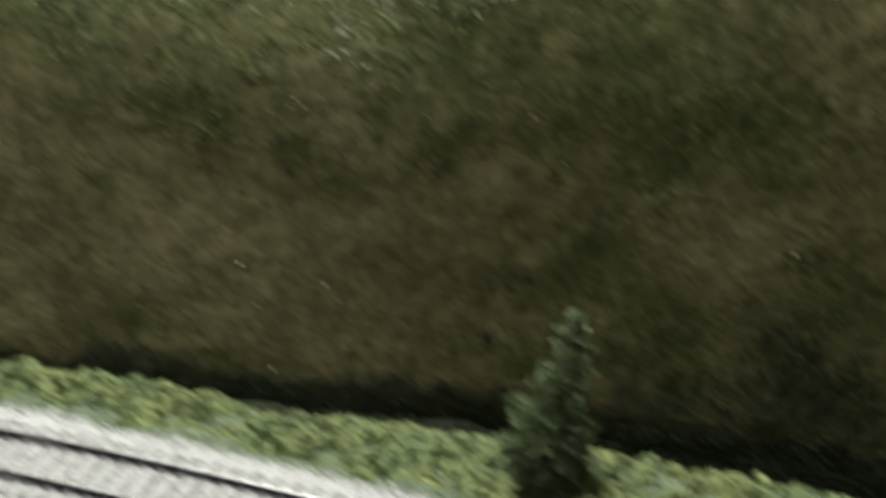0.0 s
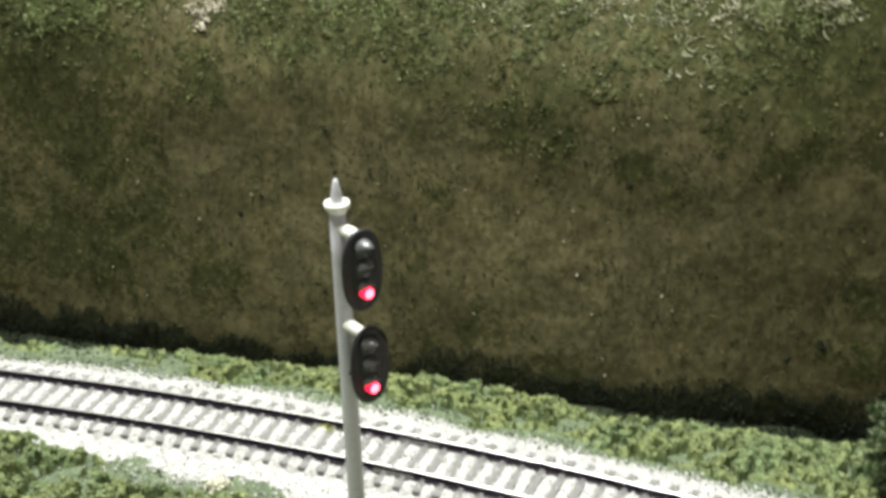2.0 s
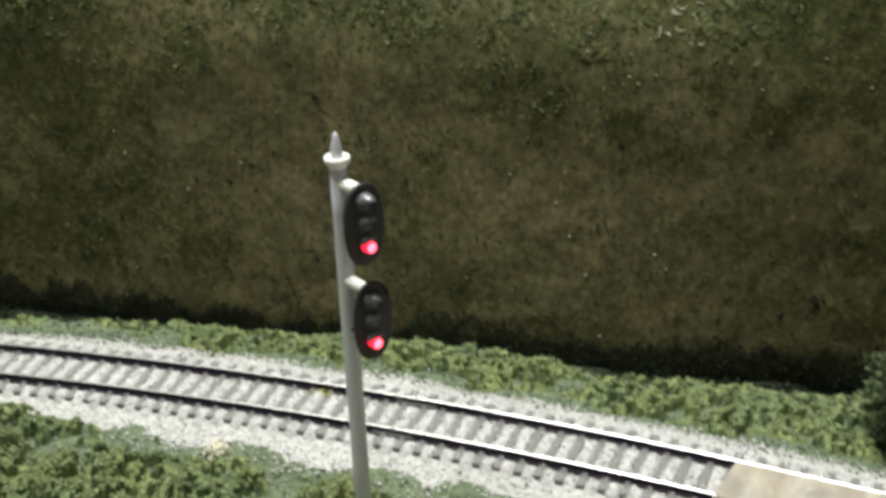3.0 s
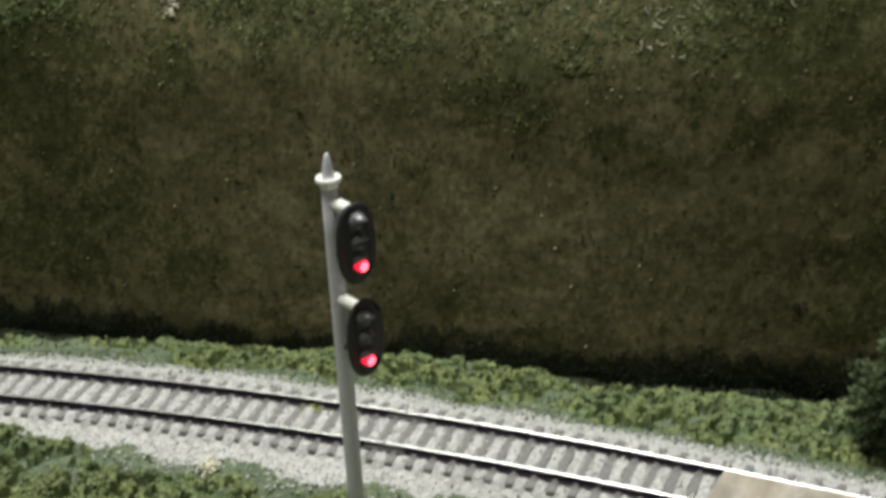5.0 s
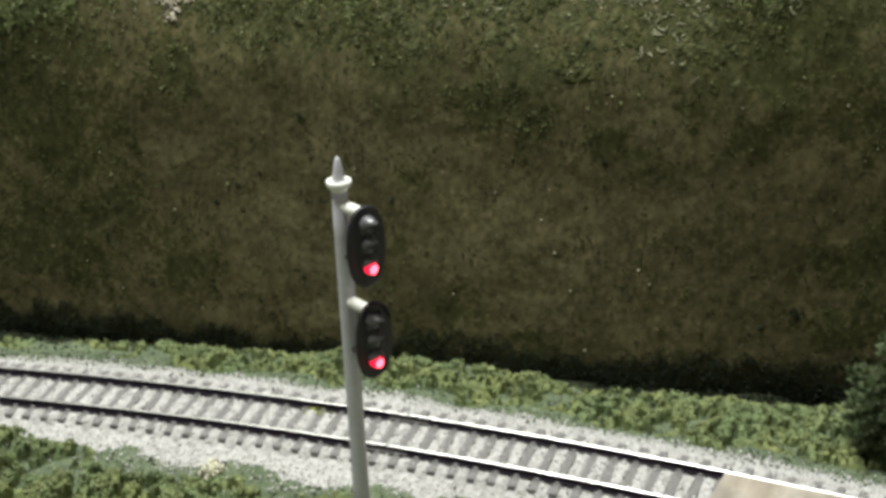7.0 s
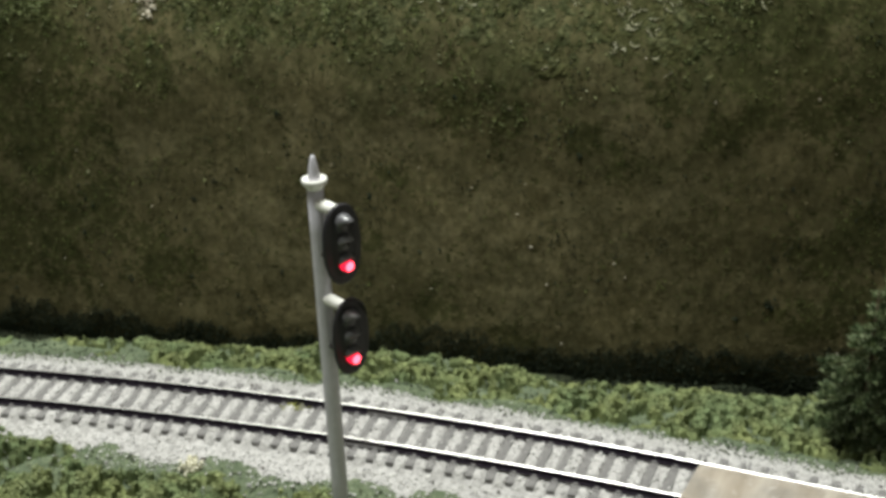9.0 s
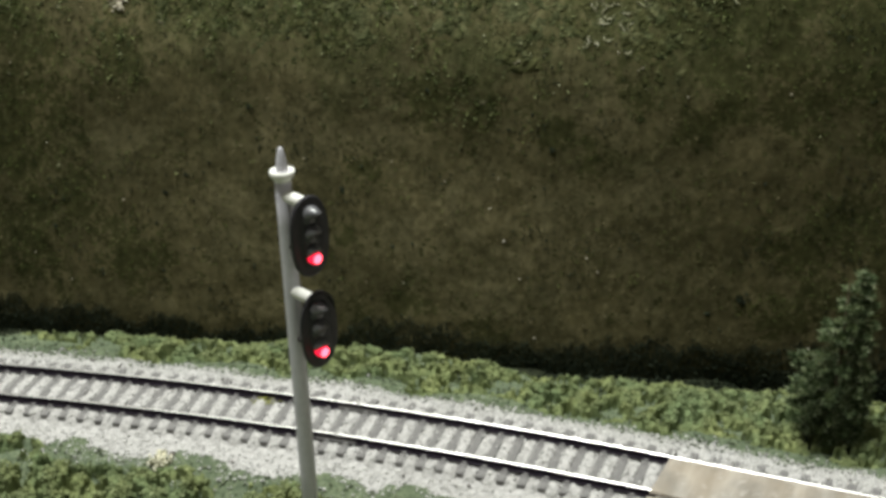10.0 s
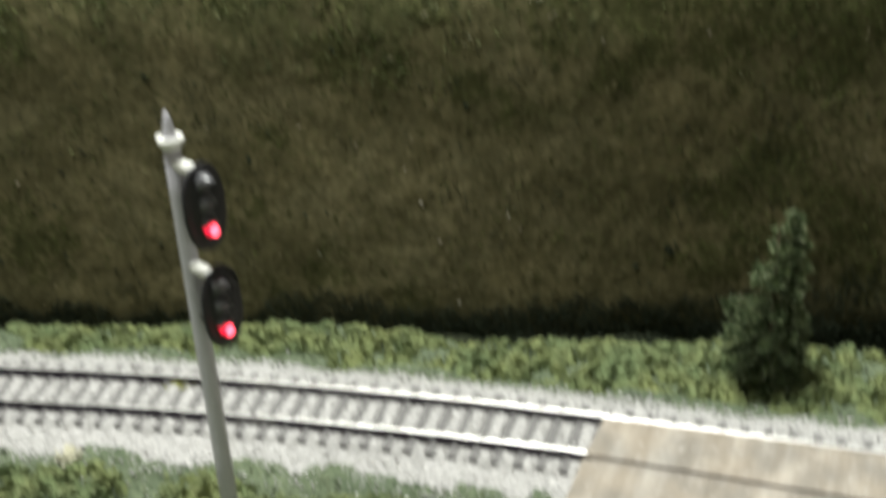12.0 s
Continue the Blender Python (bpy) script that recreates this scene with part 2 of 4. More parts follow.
M_HILL_CRUMB = crumb_material("hill_crumb", [(0.0, (0.055, 0.049, 0.024)), (0.3, (0.083, 0.075, 0.038)), (0.75, (0.112, 0.101, 0.053)), (0.99, (0.138, 0.125, 0.072)), (1.0, (0.258, 0.235, 0.156))], 110.0, [(0.35, (0.72, 0.73, 0.70)), (0.65, (1.28, 1.23, 1.18))])
M_LEAF = crumb_material("hill_leaf_flock", [(0.0, (0.036, 0.048, 0.015)), (0.5, (0.088, 0.112, 0.036)), (0.85, (0.17, 0.20, 0.075)), (1.0, (0.36, 0.38, 0.22))], 70.0)
M_MOSS = crumb_material("moss_fleck", [(0.0, (0.022, 0.026, 0.009)), (0.5, (0.058, 0.074, 0.022)), (1.0, (0.115, 0.142, 0.045))], 60.0)
M_PALE = crumb_material("pale_flock", [(0.0, (0.24, 0.21, 0.15)), (0.6, (0.42, 0.38, 0.30)), (1.0, (0.60, 0.56, 0.47))], 70.0)
M_SPRING = crumb_material("spring_grass", [(0.0, (0.145, 0.175, 0.075)), (0.5, (0.285, 0.330, 0.150)), (0.9, (0.440, 0.490, 0.250)), (1.0, (0.62, 0.65, 0.42))], 80.0)
M_FLECK = crumb_material("flock_fleck", [(0.0, (0.075, 0.088, 0.036)), (0.6, (0.135, 0.150, 0.066)), (0.93, (0.20, 0.215, 0.105)), (1.0, (0.42, 0.42, 0.28))], 120.0)
M_STRAW = crumb_material("dry_straw", [(0.0, (0.130, 0.128, 0.075)), (0.6, (0.285, 0.278, 0.180)), (1.0, (0.56, 0.55, 0.42))], 90.0)
M_NEEDLE = crumb_material("conifer_needles", [(0.0, (0.050, 0.076, 0.036)), (0.55, (0.112, 0.149, 0.072)), (0.82, (0.215, 0.260, 0.140)), (1.0, (0.47, 0.51, 0.36))], 230.0,
                          [(0.36, (0.55, 0.6, 0.55)), (0.5, (0.95, 0.97, 0.95)), (0.64, (1.4, 1.35, 1.3))])
M_BARK = rough_material("bark", [(0.3, (0.03, 0.022, 0.014)), (0.7, (0.09, 0.065, 0.04))], 600, 60, roughness=0.9)


# ---------------------------------------------------------------- mesh tools
def mesh_of(name, verts, faces, mats, smooth=False, index=None):
    """A mesh from numpy arrays of corners (metres) and of triangles or quads."""
    verts, faces = np.asarray(verts, dtype=np.float32), np.asarray(faces, dtype=np.int32)
    k = faces.shape[1]
    me = bpy.data.meshes.new(name)
    me.vertices.add(len(verts))
    me.vertices.foreach_set("co", verts.ravel())
    me.loops.add(faces.size)
    me.loops.foreach_set("vertex_index", faces.ravel())
    me.polygons.add(len(faces))
    me.polygons.foreach_set("loop_start", np.arange(0, faces.size, k, dtype=np.int32))
    me.polygons.foreach_set("use_smooth", np.broadcast_to(smooth, len(faces)).astype(bool))
    for m in mats if isinstance(mats, (list, tuple)) else [mats]:
        me.materials.append(m)
    if index is not None:
        me.polygons.foreach_set("material_index", np.asarray(index, dtype=np.int32))
    me.update(calc_edges=True)
    return me


def part(name, bm, material, parent=None, label="", smooth=False):
    """Links a bmesh (in centimetres) as one mesh object, under a thing or a part where one is given."""
    bmesh.ops.scale(bm, vec=(CM, CM, CM), verts=bm.verts)
    bmesh.ops.recalc_face_normals(bm, faces=bm.faces)
    me = bpy.data.meshes.new(name)
    bm.to_mesh(me)
    bm.free()
    if smooth:
        me.polygons.foreach_set("use_smooth", np.full(len(me.polygons), True))
    for m in material if isinstance(material, (list, tuple)) else [material]:
        me.materials.append(m)
    ob = new(name, me)
    if parent is not None:
        ob.parent = parent
    if label:
        tagged(ob, label)
    return ob


def box(bm, centre, size, bevel=0.0, turn=None):
    m = Matrix.Translation(centre) @ (turn or Matrix()) @ Matrix.Diagonal((*size, 1))
    made = bmesh.ops.create_cube(bm, size=1, matrix=m)["verts"]
    if bevel:
        edges = {e for v in made for e in v.link_edges}
        bmesh.ops.bevel(bm, geom=list(edges), offset=bevel, segments=2, affect="EDGES", profile=0.5)


def lathe(bm, profile, segs=32, m=None):
    """Turns (radius, height) pairs round the z axis of m."""
    m = m or Matrix()
    rings = []
    for r, h in profile:
        if r < 1e-6:
            rings.append([bm.verts.new(m @ Vector((0, 0, h)))])
        else:
            rings.append([bm.verts.new(m @ Vector((r * math.cos(2 * math.pi * i / segs), r * math.sin(2 * math.pi * i / segs), h))) for i in range(segs)])
    for a, b in zip(rings, rings[1:]):
        for i in range(segs):
            j = (i + 1) % segs
            if len(a) == 1 and len(b) == 1:
                continue
            if len(a) == 1:
                bm.faces.new((a[0], b[i], b[j]))
            elif len(b) == 1:
                bm.faces.new((a[i], a[j], b[0]))
            else:
                bm.faces.new((a[i], a[j], b[j], b[i]))
    for ring in (rings[0], rings[-1]):
        if len(ring) > 1:
            bm.faces.new(ring)


rng = np.random.default_rng(7)
OCTA_V = np.array([(1, 0, 0), (-1, 0, 0), (0, 1, 0), (0, -1, 0), (0, 0, 1), (0, 0, -1)], dtype=float)
OCTA_F = np.array([(0, 2, 4), (2, 1, 4), (1, 3, 4), (3, 0, 4), (2, 0, 5), (1, 2, 5), (3, 1, 5), (0, 3, 5)])


TETRA_V = np.array([(1, 0, -0.5), (-0.5, 0.87, -0.5), (-0.5, -0.87, -0.5), (0, 0, 1)], dtype=float)
TETRA_F = np.array([(0, 2, 1), (0, 1, 3), (1, 2, 3), (2, 0, 3)])


def ico():
    bm = bmesh.new()
    bmesh.ops.create_icosphere(bm, subdivisions=1, radius=1)
    v = np.array([p.co[:] for p in bm.verts])
    f = np.array([[p.index for p in q.verts] for q in bm.faces])
    bm.free()
    return v, f


ICO_V, ICO_F = ico()


def random_turns(n):
    q = rng.normal(size=(n, 4))
    q /= np.linalg.norm(q, axis=1)[:, None]
    w, x, y, z = q.T
    return np.stack([np.stack([1 - 2 * (y * y + z * z), 2 * (x * y - z * w), 2 * (x * z + y * w)], 1),
                     np.stack([2 * (x * y + z * w), 1 - 2 * (x * x + z * z), 2 * (y * z - x * w)], 1),
                     np.stack([2 * (x * z - y * w), 2 * (y * z + x * w), 1 - 2 * (x * x + y * y)], 1)], 1)


def crumbs(places, sizes, shape=(1, 1, 1), jag=0.3, solid="octa"):
    """Corners and triangles of many small uneven lumps at places (centimetres), in metres."""
    base, tri = {"octa": (OCTA_V, OCTA_F), "ico": (ICO_V, ICO_F), "tetra": (TETRA_V, TETRA_F)}[solid]
    n, k = len(places), len(base)
    v = base[None] * (1 + jag * rng.uniform(-1, 1, (n, k, 1))) * (np.asarray(shape)[None, None] * rng.uniform(0.7, 1.3, (n, 1, 3)))
    v = np.einsum("nij,nkj->nki", random_turns(n), v) * np.asarray(sizes)[:, None, None] + np.asarray(places)[:, None]
    f = tri[None] + (np.arange(n) * k)[:, None, None]
    return v.reshape(-1, 3) * CM, f.reshape(-1, 3)


def blades(places, aim, length, width):
    """Thin three-sided blades that stand at places (centimetres) and point along aim, in metres."""
    n = len(places)
    aim = aim / np.linalg.norm(aim, axis=1)[:, None]
    side = np.cross(aim, rng.normal(size=(n, 3)))
    side /= np.linalg.norm(side, axis=1)[:, None]
    other = np.cross(aim, side)
    w, l = np.asarray(width)[:, None], np.asarray(length)[:, None]
    v = np.stack([places + side * w, places + (-0.5 * side + 0.87 * other) * w, places + (-0.5 * side - 0.87 * other) * w, places + aim * l], 1)
    f = TETRA_F[None] + (np.arange(n) * 4)[:, None, None]
    return v.reshape(-1, 3) * CM, f.reshape(-1, 3)


def stuff(name, places, sizes, material, label, category, **kw):
    v, f = crumbs(places, sizes, **kw)
    ob = new(name, mesh_of(name, v, f, material))
    return tagged(ob, label, category, kind="stuff")


def field(seed, cell):
    """A smooth random height in -1..1 over points (n, 2), bumps about cell apart."""
    g = np.random.default_rng(seed).uniform(-1, 1, (64, 64))

    def at(p):
        q = np.asarray(p) / cell
        i = np.floor(q).astype(int)
        t = q - i
        t = t * t * (3 - 2 * t)
        a, b = i % 64, (i + 1) % 64
        x0 = g[a[:, 0], a[:, 1]] * (1 - t[:, 0]) + g[b[:, 0], a[:, 1]] * t[:, 0]
        x1 = g[a[:, 0], b[:, 1]] * (1 - t[:, 0]) + g[b[:, 0], b[:, 1]] * t[:, 0]
        return x0 * (1 - t[:, 1]) + x1 * t[:, 1]
    return at


def cells(seed, size):
    """Rounded lumps about size apart over points (n, 2): 1 on a lump's top, 0 in the clefts; each lump has its own height."""
    r_ = np.random.default_rng(seed)
    jx, jy, tall = r_.uniform(0, 1, (64, 64)), r_.uniform(0, 1, (64, 64)), np.clip(r_.uniform(-0.30, 1.0, (64, 64)), 0, 1) ** 0.6

    def at(p):
        q = np.asarray(p) / size
        i = np.floor(q).astype(int)
        top = np.zeros(len(q))
        for dx in (-1, 0, 1):
            for dy in (-1, 0, 1):
                a, b = (i[:, 0] + dx) % 64, (i[:, 1] + dy) % 64
                d2 = (q[:, 0] - i[:, 0] - dx - jx[a, b]) ** 2 + (q[:, 1] - i[:, 1] - dy - jy[a, b]) ** 2
                top = np.maximum(top, tall[a, b] * np.sqrt(np.clip(1 - d2 / 0.42, 0, None)))
        return top
    return at


# ---------------------------------------------------------------- plan
# The track is an arc; "off" is the distance outwards from its centre line.
CX, CY, RADIUS = -48.09, -80.81, 116.75
HALF = 0.88  # from the centre line to the middle of a rail head


def easing(angle):
    """The arc opens out into straighter track past the crossing."""
    return 0.014 * np.clip(67.0 - np.asarray(angle), 0, 8) ** 2


def arc(angle, off):
    """Plan place (cm) at an angle in degrees and a distance from the centre line."""
    a, r = np.radians(angle), RADIUS + off + easing(angle)
    return np.stack([CX + r * np.cos(a), CY + r * np.sin(a)], -1)


def off_of(xy):
    return np.hypot(xy[:, 0] - CX, xy[:, 1] - CY) - RADIUS - easing(angle_of(xy))


def angle_of(xy):
    return np.degrees(np.arctan2(xy[:, 1] - CY, xy[:, 0] - CX))


def edge_of_verge(x):
    """How far from the track the grassy verge reaches before the ditch."""
    return np.interp(x, [-40, -26, -21, -17, -14, -10, -7, -5, -2, 1, 2.5, 5, 8, 11, 14, 40], [4.3, 4.75, 5.2, 5.7, 6.25, 6.45, 6.15, 5.95, 6.75, 7.0, 7.6, 7.8, 8.1, 8.4, 8.5, 7.0])


patch, ragged = field(21, 1.6), field(22, 0.5)
lump_big, lump_mid, lump_fine = cells(71, 0.85), cells(72, 0.38), cells(73, 0.15)


def foam_cover(xy, off):
    """How thick the foam lies: 1 in full cover, below 0 on bare turf."""
    x = xy[:, 0]
    far = np.minimum(np.minimum((edge_of_verge(x) + 0.75 + 0.25 * ragged(xy) - off) / 0.35, (off - 3.75 - 0.5 * bump_mid(xy) - 0.7 * np.clip((-20 - x) / 4, 0, 1)) / 0.45),
                     (patch(xy) + 0.36 + 0.3 * (off > 4.6) + 0.7 * (off > edge_of_verge(x) - 0.5) + 0.5 * ragged(xy)) / 0.35)
    rim = np.interp(x, [-26, -20.5, -17.5, -15], [-1.95, -2.15, -2.85, -2.85])
    near = np.minimum((rim + 0.4 * bump_mid(xy) - off) / 0.45, (patch(xy + 7) + 0.55 + 0.5 * ragged(xy)) / 0.35)
    near = near - 2.2 * np.exp(-((x + 19.6) / 1.5) ** 2 - ((xy[:, 1] - 29.8) / 0.75) ** 2)  # a bare patch of turf
    near = np.where((x > -4.8) & (xy[:, 1] < 27.6), -1.0, near)
    return np.clip(np.where(off > 0, far, near), -1, 1)


def pits(seed, size):
    """1 inside small round holes scattered about size apart over points (n, 2), 0 outside."""
    r_ = np.random.default_rng(seed)
    jx, jy, wide = r_.uniform(0.1, 0.9, (64, 64)), r_.uniform(0.1, 0.9, (64, 64)), r_.uniform(-0.10, 0.42, (64, 64))

    def at(p):
        q = np.asarray(p) / size
        i = np.floor(q).astype(int)
        hole = np.zeros(len(q))
        for dx in (-1, 0, 1):
            for dy in (-1, 0, 1):
                a, b = (i[:, 0] + dx) % 64, (i[:, 1] + dy) % 64
                d = np.hypot(q[:, 0] - i[:, 0] - dx - jx[a, b], 0.8 * (q[:, 1] - i[:, 1] - dy - jy[a, b]))
                hole = np.maximum(hole, np.clip((wide[a, b] - d) / 0.10 + 0.5, 0, 1))
        return hole
    return at


holes_wide, holes_small = pits(76, 0.62), pits(77, 0.30)


def foam_warp(xy):
    return 0.06 * np.c_[ragged(xy * 6), ragged(xy * 6 + 9)]


def foam_holes(xy):
    return np.maximum(holes_wide(xy + 2 * foam_warp(xy)), holes_small(xy + foam_warp(xy)))


def deep(x):
    """The ditch drops away beyond the tree."""
    return 1.2 * np.clip((x - 1.0) / 3.0, 0, 1)


bump_big, bump_mid, bump_small = field(1, 3.1), field(2, 1.1), field(3, 0.35)


def ground_height(xy):
    off, x = off_of(xy), xy[:, 0]
    z = np.interp(off, [-60, -9, -5, -3.2, -2.4, -1.65, -1.3, 1.3, 1.75, 2.5, 3.4, 4.6, 9],
                  [-1.6, -1.5, -1.3, -0.95, -0.66, -0.44, -0.36, -0.36, -0.40, -0.64, -1.0, -1.22, -1.3])
    lump = np.clip((np.abs(off) - 2.0) / 1.5, 0, 1)
    z = z + lump * (0.16 * bump_big(xy) + 0.12 * bump_mid(xy)) + 0.03 * bump_small(xy)
    z = z - 0.20 * np.clip(foam_cover(xy, off), 0, 1) * foam_holes(xy)  # hollows between the foam clumps
    edge = edge_of_verge(x) + 0.35 * bump_mid(xy * 1.3 + 5)
    return z - (0.9 + deep(x)) * np.clip((off - edge) / 0.5, 0, 1)


def hill_y(x, z):
    # the middle of the face leans back most, both ends stand steeper
    lean = np.interp(x, [-34, -26, -19, -4, 2, 9, 20], [0.13, 0.15, 0.215, 0.215, 0.14, 0.15, 0.13])
    brow = np.interp(x, [-30, -24, -16, -4, 2, 12], [0.03, 0.06, 0.13, 0.13, 0.04, 0.02])
    return 35.95 - 0.215 * x + lean * (z - 3) + brow * np.clip(z - 7.5, 0, None) ** 2


# ---------------------------------------------------------------- setting
def sheet(name, u, v, place, mats, smooth=True, index=None):
    """A grid over parameters u and v; place() gives (n, 3) in centimetres."""
    uu, vv = np.meshgrid(u, v, indexing="ij")
    p = place(uu.ravel(), vv.ravel())
    nv = len(v)
    i = (np.arange(len(u) - 1)[:, None] * nv + np.arange(nv - 1)[None]).ravel()
    f = np.stack([i, i + nv, i + nv + 1, i + 1], 1)
    return mesh_of(name, p * CM, f, mats, smooth, None if index is None else index(p[f].mean(1)))


def ground_place(a, off):
    xy = arc(a, off)
    return np.c_[xy, ground_height(xy)]


offs = np.concatenate([np.linspace(-60, -9, 30), np.linspace(-8.9, 9.6, 230), np.linspace(10, 16, 6)])
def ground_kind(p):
    """0 turf, 1 ballast, 2 the floor of the ditch, its shade put into the colour."""
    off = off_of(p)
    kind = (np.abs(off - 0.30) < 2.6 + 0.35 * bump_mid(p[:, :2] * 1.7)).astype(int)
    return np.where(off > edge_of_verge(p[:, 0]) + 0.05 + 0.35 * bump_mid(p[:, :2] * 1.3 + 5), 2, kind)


ground = new("ground", sheet("ground", np.linspace(40, 96, 900), offs, ground_place, [M_TURF, M_BALLAST, M_DITCH_SHADE], index=ground_kind))
tagged(ground, "green turf ground with a raised pale ballast bed", "ground", kind="structure")

hill_big, hill_mid, hill_small = field(11, 4.0), field(12, 1.2), field(13, 0.4)


def hill_place(x, s):
    # s runs up the face, then back over the crest
    z = np.where(s < 17, s, 17 + 1.5 * np.sin(np.clip((s - 17) / 12, 0, 1) * 1.2))
    y = hill_y(x, np.minimum(s, 15)) + np.clip(s - 15, 0, None) * 1.6
    q = np.c_[x, s]
    d = 0.16 * hill_big(q * np.array([1.0, 0.6])) + 0.03 * hill_mid(q) + 0.02 * hill_small(q) + 0.012 * rng.uniform(-1, 1, len(x))
    # the lower lip rolls under
    y = y + 0.12 * np.clip((-1.0 - s) / 1.2, 0, 1) ** 1.5
    return np.c_[x + 0.1 * hill_mid(q + 9), y - d, z + 0.1 * hill_mid(q + 31)]


def near_spots(q, spots):
    """How strongly points (n, 2) on the face lie within spots (x, height, radius)."""
    v = np.zeros(len(q))
    for x_, s_, r_ in spots:
        v = np.maximum(v, np.exp(-((q[:, 0] - x_) ** 2 + 1.3 * (q[:, 1] - s_) ** 2) / r_ ** 2))
    return v


GREEN = [(-24.4, 10.4, 2.2), (-27, 9.6, 2.0), (-17.2, 10.1, 2.0), (-11.9, 10.2, 2.4), (-9.2, 11.0, 2.0), (-14.4, 9.9, 1.6), (-0.3, 11.0, 1.5),
         (-7.3, 6.9, 1.9), (-9.1, 8.4, 1.6), (-20.7, 8.3, 1.3), (-8, 11.4, 2.0), (-14, 11.4, 2.2), (-17.3, 12, 2.0)]
BRIGHT = [(-26.3, 10.7, 1.1), (-24.5, 11.0, 1.2), (-22.6, 11.4, 0.9), (-14.5, 11.0, 1.0), (-15.8, 11.2, 0.8), (-13.5, 10.6, 0.8), (-10.3, 11.4, 1.0), (-8.8, 11.3, 0.9), (-7.2, 11.6, 0.9), (-11.4, 11.5, 0.9),
          (-0.4, 11.5, 1.0), (-3.7, 11.8, 0.8), (-17.5, 12.2, 1.6), (-5.0, 12.8, 1.6), (-20.5, 12.4, 1.3)]
LICHEN = [(-20.3, 10.5, 0.62), (-19.6, 10.8, 0.5), (-20.9, 10.2, 0.45), (-5.0, 11.9, 0.5)]
CURLS = [(-7.0, 7.4, 0.5), (-2.4, 9.5, 0.8), (-4.1, 10.6, 0.9), (-3.0, 10.1, 1.0), (-1.6, 11.1, 1.0), (-0.4, 11.4, 0.9), (-3.4, 9.5, 0.8), (-5.4, 11.3, 1.0), (-8.8, 11.0, 0.9), (-9.6, 10.6, 0.7), (1.2, 11.4, 0.7), (-15.4, 11.0, 0.6), (-2.0, 12.3, 2.0),
         (-6.5, 12.2, 1.9), (-18.0, 12.0, 1.4), (-11.5, 12.0, 1.6), (-9.0, 12.8, 1.5), (-14.5, 12.6, 1.6), (0.2, 12.9, 0.9)]
DARK = [(0.9, 12.2, 1.2), (4.2, 12.2, 2.0), (5.0, 8.6, 1.6), (-0.6, 9.9, 1.4), (-2.6, 10.8, 1.5), (-1.6, 9.0, 0.8), (1.0, 7.6, 0.9), (-11.4, -0.7, 0.9), (-20.2, 1.2, 1.5), (-26.2, 1.6, 1.8), (1.4, 10.2, 1.5), (2.6, 11.2, 1.6), (2.6, 9.0, 1.5), (0.6, 8.5, 1.1), (-1.9, 7.7, 0.8), (-23.6, 7.0, 1.9), (-24.6, 5.2, 2.0), (-22.6, 5.8, 1.2), (-25.8, 8.4, 2.0), (-23.8, 3.0, 1.6), (-25.9, 6.1, 1.5), (-24.0, 4.6, 1.6), (-22.4, 3.3, 1.5), (-24.8, 9.6, 1.3), (-23.5, 8.6, 1.3), (-27.5, 7.6, 2.2), (-26.5, 3.0, 1.8), (-24.2, 1.2, 1.8), (-29, 2, 3),
        (-19.9, 8.3, 1.0), (-20.5, 1.6, 1.3), (-9.0, 7.3, 1.1), (-7.3, 6.6, 0.9), (-11.2, 4.5, 0.7), (-12.2, 2.4, 0.6), (-10.0, 0.2, 0.9), (-7.2, -0.9, 0.9), (-4.9, 6.3, 0.9), (-3.6, 5.6, 0.8),
        (-0.1, 6.7, 0.9), (4.1, 1.3, 1.1), (5.5, 1.0, 1.2), (3.0, 7.5, 1.3), (5.4, 10, 1.6), (11.6, 3.3, 1.6), (10.5, 1.1, 1.6), (12.2, -0.1, 1.6), (6.5, 7.2, 1.8), (9.5, 7.8, 2.0), (6.2, 2.4, 1.2), (3.2, 2.6, 1.5), (4.6, 3.6, 1.5), (2.6, 0.6, 1.2), (6.5, 1.2, 1.8), (7.5, 0.2, 1.6)]
FLECKS = [(-7.3, 6.9, 1.9), (-9.1, 8.4, 1.8), (-4.4, 9.2, 1.6), (-2.4, 9.6, 1.6), (-6.4, 9.4, 1.5), (-12.5, 9.8, 1.8), (-21.0, 8.4, 1.4), (-17.0, 9.8, 1.6), (-24.5, 10.2, 1.8), (-0.4, 10.6, 1.4)]
LIGHT = [(8.2, 4.9, 2.6), (7.6, 4.2, 1.6), (-1.5, 1.6, 1.6), (-4.4, 3.2, 2.2), (-1.8, 4.4, 1.5), (-13.8, 5.8, 1.8), (-23.0, 8.7, 0.7), (-20.4, 5.6, 1.3), (-7.0, 0.6, 1.6), (-14.3, 0.6, 1.8), (-5.4, 1.5, 1.6),
         (-16.5, 3.0, 1.6), (-9.5, 2.6, 1.6), (-7.5, 3.6, 1.6), (-10.5, 6.2, 1.4), (-3.0, 6.9, 1.2)]
CREST = [(-27.6, 10.4, 1.6), (-24.5, 11.0, 1.4), (-18.4, 10.9, 1.5), (-20.2, 10.2, 1.0), (-15.3, 10.6, 1.5), (-13.4, 10.5, 1.5), (-11.6, 9.7, 1.1), (-9.8, 11.0, 1.7), (-8.4, 10.6, 1.5),
         (-6.5, 11.2, 1.6), (-5.0, 10.3, 1.3), (-3.1, 10.1, 1.5), (-1.9, 9.8, 1.3), (-0.1, 10.9, 1.5), (1.7, 11.5, 1.1), (-5.8, 8.8, 0.7)]
hill_rag, hill_speck = field(14, 0.7), field(15, 0.22)


